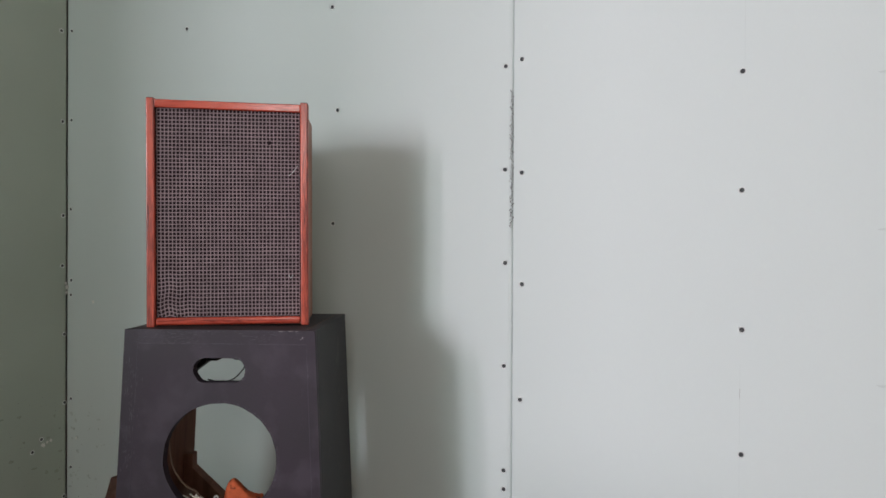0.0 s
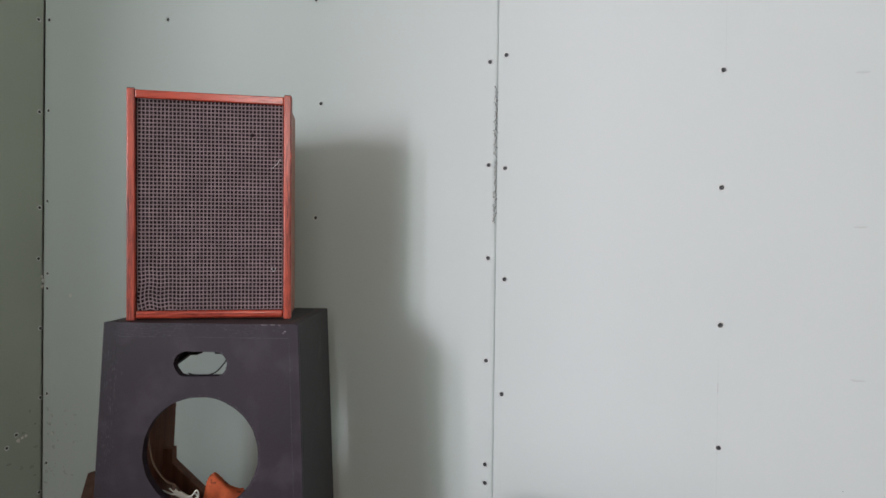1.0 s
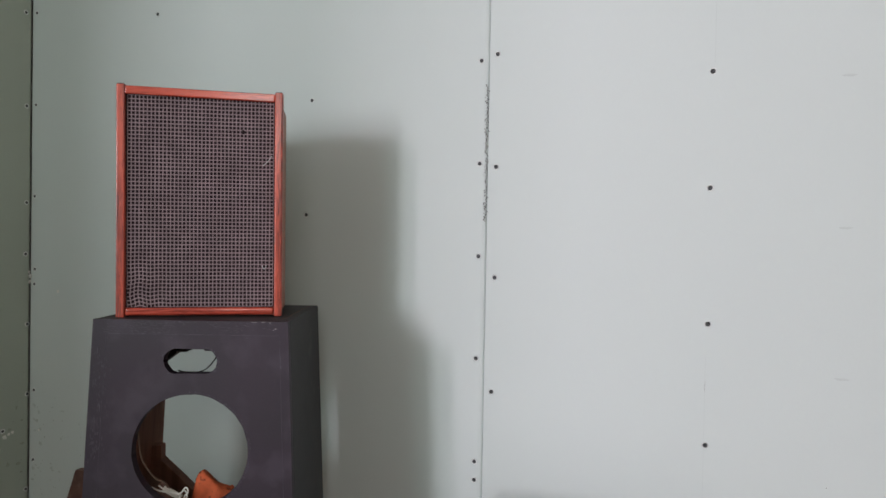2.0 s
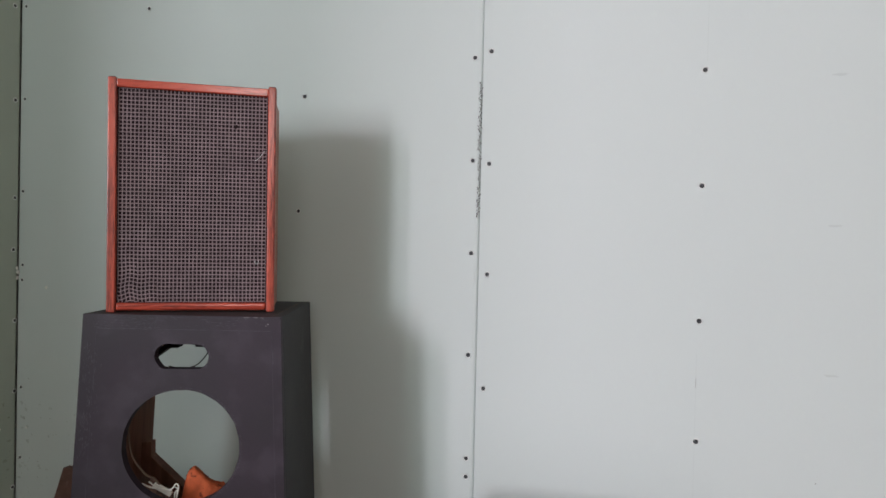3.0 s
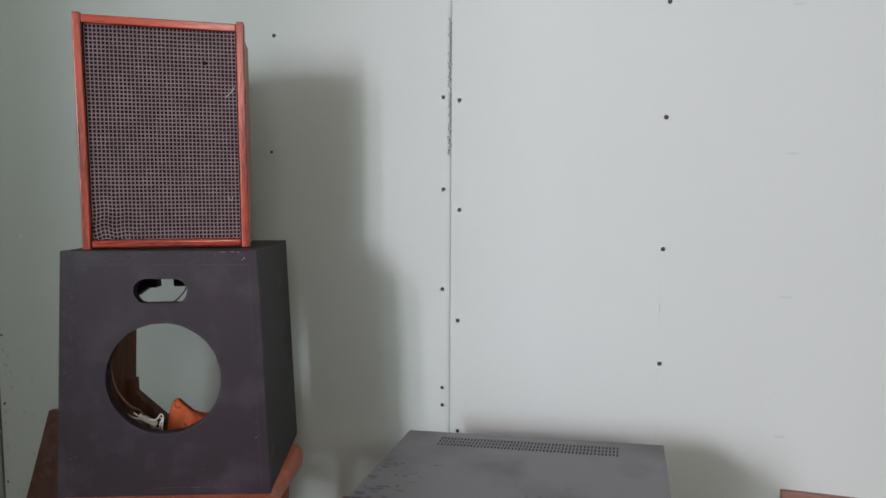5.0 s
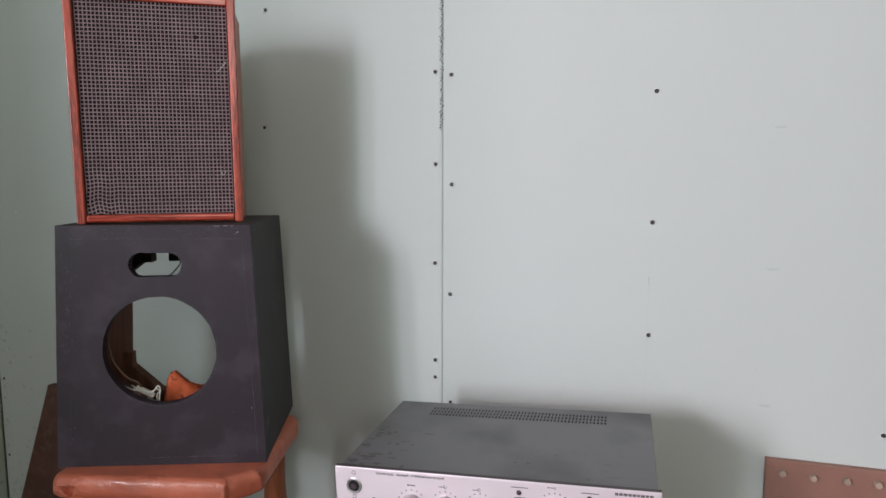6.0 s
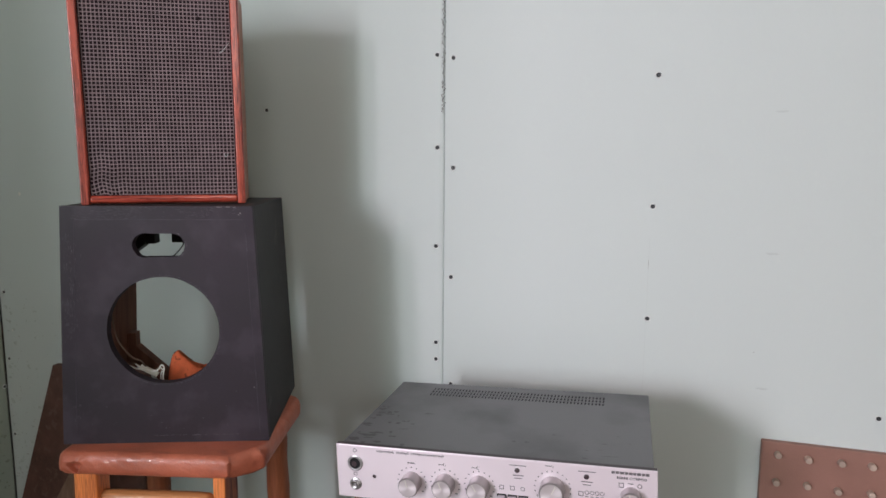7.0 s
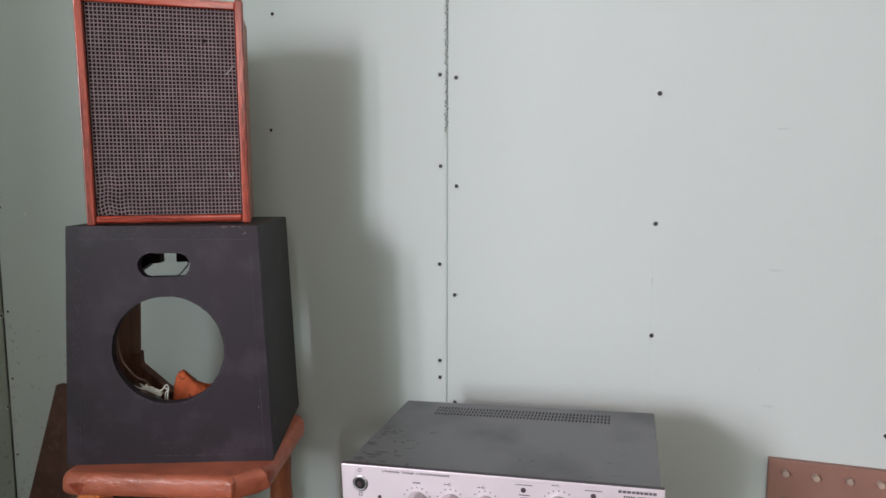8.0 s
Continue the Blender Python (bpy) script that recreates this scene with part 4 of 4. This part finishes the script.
ext = bmesh.ops.extrude_face_region(bm, geom=bm.faces[:])
for v in [g for g in ext["geom"] if isinstance(g, bmesh.types.BMVert)]:
    v.co.z -= 0.0012
part("cover_top", bm, M_COVER, amp, "dark grey perforated steel top")
part("panel_lip", box(PX0 + 0.0005, PX1 - 0.0005, -PT + 0.0014, -0.0002, PZ1 - 0.0004, PZ1 + 0.0004), M_LIP, amp, "dark painted upper edge")
part("cover_gap", box(0.001, AW - 0.001, 0.0, 0.0022, -0.001, 0.0004), M_INSIDE, amp)
for x0, x1 in ((-0.0008, 0.0012), (AW - 0.0012, AW + 0.0008)):
    part("cover_side", box(x0, x1, 0.0, AD, -AH, -0.0004), M_COVER, amp, bevel=0.0007)
part("back_plate", box(0.0012, AW - 0.0012, AD - 0.0015, AD, -AH, -0.0013), M_INSIDE, amp)
part("bottom_plate", box(0.0012, AW - 0.0012, 0.0, AD - 0.0016, -AH, -AH + 0.0015), M_INSIDE, amp)
# black sheet stands in for the dark inside below the vent slots
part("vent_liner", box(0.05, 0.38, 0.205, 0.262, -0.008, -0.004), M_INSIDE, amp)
part("front_panel", box(PX0, PX1, -PT, -0.0003, PZ0, PZ1), M_ALU, amp, "brushed silver-lilac aluminium front", bevel=0.0009)
for fx in (0.05, 0.38):
    for fy in (0.04, 0.23):
        part("foot", lathe([(0.010, -AH - 0.012), (0.012, -AH - 0.001), (0.012, -AH)], 16), M_RUBBER, amp, m=pose(fx, fy, 0))


def on_front(x, z, y=0.0):
    return pose(x, -PT - y, z)


def knob(x, z, r, length, angle, name="knob"):
    k = part(name, lathe([(r * 1.04, 0), (r * 1.02, 0.004), (r, length - 0.0012), (r * 0.93, length)], 40, "y"), M_KNOB, amp, "turned aluminium knob", m=on_front(x, z), smooth=False)
    part("knob_face", lathe([(r * 0.90, length - 0.0004), (r * 0.88, length + 0.0004), (r * 0.2, length + 0.0001)], 36, "y"), M_KNOBFACE, k)
    part("pointer", box(-0.0006, 0.0006, -length - 0.0009, -length - 0.0003, r * 0.1, r * 0.85), M_WHITE, k, m=pose(0, 0, 0, 0, angle, 0))
    return k


def ticks(x, z, r, n, a0_, a1_, size=0.0008, long_ends=True):
    bm = bmesh.new()
    for i in range(n):
        a = radians(a0_ + (a1_ - a0_) * i / (n - 1))
        cx, cz = x + r * math.sin(a), z + r * math.cos(a)
        if cz < PZ0 + 0.002:
            continue
        ln = size * (2.2 if long_ends and i in (0, n - 1) else 1)
        box(cx - ln, cx + ln, -PT - 0.0003, -PT + 0.0001, cz - size, cz + size, bm)
    tagged(part("scale_marks", bm, M_PRINT, amp), kind="stuff")


for x, z, ang in ((0.1085, -0.0435, -15), (0.1568, -0.0418, -20), (0.2050, -0.0400, -28)):
    knob(x, z, 0.0140, 0.020, ang)
    ticks(x, z, 0.0205, 13, -130, 130)
knob(0.3035, -0.0335, 0.0160, 0.018, 25, "volume_knob")
ticks(0.3035, -0.0335, 0.0235, 15, -120, 120, 0.0008, False)
knob(0.4022, -0.0345, 0.0125, 0.016, -10)
# sockets
sock = part("headphone_socket", lathe([(0.0115, 0), (0.0115, 0.0012), (0.0100, 0.0020), (0.0082, 0.0018), (0.0084, -0.004)], 32, "y"), M_CHROME, amp, "chromed socket ring", m=on_front(0.0240, -0.0240))
part("socket_hole", lathe([(0.0086, -0.002), (0.0086, 0.0016)], 28, "y"), M_INSIDE, sock)
part("socket_contact", lathe([(0.0040, 0.0016), (0.0036, 0.0021)], 16, "y"), M_GLASSY, sock, m=pose(-0.0012, 0, -0.001))
part("power_button", lathe([(0.0088, 0), (0.0088, 0.0016), (0.0072, 0.0024), (0.0062, 0.0024), (0.0060, 0.0050), (0.0050, 0.0058), (0.0024, 0.0050)], 28, "y"), M_CHROME, amp, "small chromed push button", m=on_front(0.0232, -0.0550))
part("indicator", lathe([(0.0026, 0), (0.0026, 0.0006), (0.0012, 0.0010)], 16, "y"), M_GLASSY, amp, "tiny dark lamp", m=on_front(0.0524, -0.0416))
for x in (0.2571, 0.3473):
    part("indicator", lathe([(0.0034, 0), (0.0034, 0.0006), (0.0018, 0.0012)], 18, "y"), M_GLASSY, amp, "dark indicator lamp", m=on_front(x, -0.0131))
# push buttons
for x, mat in ((0.2355, M_CHROME), (0.2500, M_CHROME), (0.2645, M_CHROME)):
    b = part("push_button", box(-0.0052, 0.0052, -0.011, 0, -0.012, 0.002), mat, amp, m=on_front(x, -0.0515), bevel=0.0008)
    part("button_well", box(-0.0064, 0.0064, -0.0004, 0.0004, -0.014, 0.0034), M_INSIDE, b)


# printed legends
def bars(name, x0, z, lengths, h, gap=0.0008):
    bm = bmesh.new()
    x = x0
    for ln in lengths:
        box(x, x + ln, -PT - 0.0003, -PT + 0.0001, z - h / 2, z + h / 2, bm)
        x += ln + gap
    return part(name, bm, M_PRINT, amp)


def words_at(text, x0, x1, z, size):
    me = lettering(text, size)
    w = max(v.co.x for v in me.vertices) - min(v.co.x for v in me.vertices)
    me.transform(Matrix.Diagonal(((x1 - x0) / w, 1, 1, 1)))
    return part("lettering", me, None, amp, m=on_front(x0, z, 0.0001))


words_at("УСИЛИТЕЛЬ", 0.0575, 0.0838, -0.0048, 0.0034)
words_at("ПОЛНЫЙ", 0.0872, 0.1050, -0.0046, 0.0034)
words_at("СТЕРЕОФОНИЧЕСКИЙ", 0.1085, 0.1560, -0.0044, 0.0034)
words_at("СТЕРЕО", 0.4005, 0.4215, -0.0118, 0.0042)
bars("model_bar", 0.3850, -0.0103, (0.0022, 0.0016, 0.0022, 0.0022, 0.0022), 0.0030)
bars("brand_mark", 0.3785, -0.0036, (0.0042, 0.0044, 0.0052, 0.0040, 0.0044, 0.0036, 0.0050, 0.0040, 0.0042), 0.0034, 0.0009)
for x in (0.2471, 0.3367):
    bars("legend_bar", x, -0.0061, (0.0222,), 0.0010)
    bars("legend_bar", x + 0.004, -0.0200, (0.0145,), 0.0012)
    bars("legend_bar", x + 0.006, -0.0240, (0.0105,), 0.0010)
bars("legend_bar", 0.1030, -0.0165, (0.0028, 0.0016, 0.0028, 0.0020), 0.0018, 0.0006)
for x in (0.1480, 0.1950, 0.2945):
    bars("legend_bar", x, -0.0150 if x < 0.25 else -0.0030, (0.0040, 0.0020, 0.0008), 0.0010, 0.0006)


def icon(x, z, r, kind):
    bm = bmesh.new()
    n = 16
    for i in range(n):
        a, b = 2 * math.pi * i / n, 2 * math.pi * (i + 1) / n
        if kind == "square":
            f = lambda t: 1 / max(abs(math.cos(t)), abs(math.sin(t)))
        elif kind == "clef":
            f = lambda t: 0.45 + 0.55 * (t / 6.28)
        else:
            f = lambda t: 1.0
        q = []
        for t, k in ((a, 1), (b, 1), (b, 0.72), (a, 0.72)):
            q.append((x + r * k * f(t) * math.sin(t), -PT - 0.0003, z + r * k * f(t) * math.cos(t)))
        bm.faces.new([bm.verts.new(p) for p in q])
    return part("symbol", bm, M_PRINT, amp)


icon(0.0243, -0.0050, 0.0030, "round")
icon(0.0236, -0.0400, 0.0026, "square")
for x in (0.2355, 0.2502):
    icon(x, -0.0385, 0.0030, "square")
icon(0.2640, -0.0385, 0.0030, "round")
icon(0.1570, -0.0150, 0.0030, "clef")
icon(0.2042, -0.0148, 0.0030, "clef")
icon(0.3040, -0.0032, 0.0022, "clef")
icon(0.3400, -0.0365, 0.0032, "square")
for x in (0.3475, 0.3540, 0.3605, 0.3668):
    icon(x, -0.0345, 0.0028, "round")
    bars("legend_bar", x - 0.002, -0.0400, (0.004,), 0.0010)
icon(0.3905, -0.0200, 0.0032, "square")
icon(0.4130, -0.0195, 0.0030, "round")
bars("legend_bar", 0.3985, -0.0172, (0.0070,), 0.0011)

# smears and finger marks in the dust of the cover
r = random.Random(40)
bm = bmesh.new()


def smear(x, y, w, h, lean):
    rim = []
    for k in range(14):
        px_, py_ = w * r.uniform(0.55, 1.2) * math.cos(2 * math.pi * k / 14), h * r.uniform(0.5, 1.2) * math.sin(2 * math.pi * k / 14)
        rim.append(bm.verts.new((min(AW - 0.002, max(0.002, x + px_ - lean * py_)), max(0.001, y + py_ + lean * px_ * 0.4), 0.0002)))
    mid = bm.verts.new((x, y, 0.00025))
    for k in range(14):
        bm.faces.new((rim[k], rim[(k + 1) % 14], mid))


for i in range(44):
    smear(0.006 + abs(r.gauss(0, 0.042)), r.uniform(0.006, 0.15), r.uniform(0.001, 0.010), r.uniform(0.0008, 0.0050), r.uniform(-0.3, 0.5))
for i in range(9):
    smear(r.uniform(0.33, 0.42), r.uniform(0.01, 0.20), r.uniform(0.001, 0.006), r.uniform(0.0005, 0.0018), r.uniform(-0.3, 0.3))
for x, y, w, h in ((0.243, 0.052, 0.0035, 0.003), (0.261, 0.053, 0.004, 0.003), (0.296, 0.085, 0.003, 0.002), (0.375, 0.028, 0.014, 0.0009)):
    smear(x, y, w, h, 0.1)
tagged(part("dust_smear", bm, M_SMEAR, amp, "dark finger marks in the dust"), kind="stuff")

# unseen support added under the amplifier; its side boards stop light passing below
table = thing("small_table", pose(0.20, -0.30, 0.0), "unseen low brown wooden table added under the amplifier", "table")
part("tabletop", box(-0.215, 0.200, -0.116, 0.15, 0.445, 0.470), M_BOARD2, table, bevel=0.003)
for y in (-0.105, 0.13):
    part("apron", box(-0.18, 0.165, y - 0.009, y + 0.009, 0.30, 0.445), M_BOARD2, table, bevel=0.002)
for x in (-0.195, 0.18):
    part("apron", box(x - 0.009, x + 0.009, -0.09, 0.12, 0.30, 0.445), M_BOARD2, table, bevel=0.002)
for sx in (-0.196, 0.181):
    for sy in (-0.098, 0.130):
        part("leg", box(sx - 0.015, sx + 0.015, sy - 0.015, sy + 0.015, 0, 0.445), M_STAIN, table, bevel=0.003)
batten = part("packing_strip", box(-0.012, 0.012, -0.115, 0.145, 0.470, 0.487), M_BOARD2, None, m=pose(0.385, -0.30, 0), bevel=0.001)
tagged(batten, "thin wooden strip packing up one side of the amplifier", "wood strip")

# ---- studded board at the wall ----
peg_board = thing("studded_board", pose(0.806, -0.030, 0.0, -2.0, 0, 0), "terracotta-painted board with rows of pale round pegs against the wall", "board")
part("panel", box(-0.195, 0.32, 0.0, 0.016, 0.0, 0.469), M_PEGBOARD, peg_board, bevel=0.002)
peg_mesh = mesh_of("peg", lathe([(0.0060, -0.002), (0.0058, 0.0098), (0.0050, 0.0116), (0.002, 0.0119)], 18, "y"), M_PEG)
pr = random.Random(8)
for i in range(10):
    for j in range(8):
        part("peg", peg_mesh, None, peg_board, m=pose(-0.168 + 0.0497 * i + pr.uniform(-0.0015, 0.0015), 0, 0.446 - 0.0505 * j + pr.uniform(-0.0015, 0.0015)))
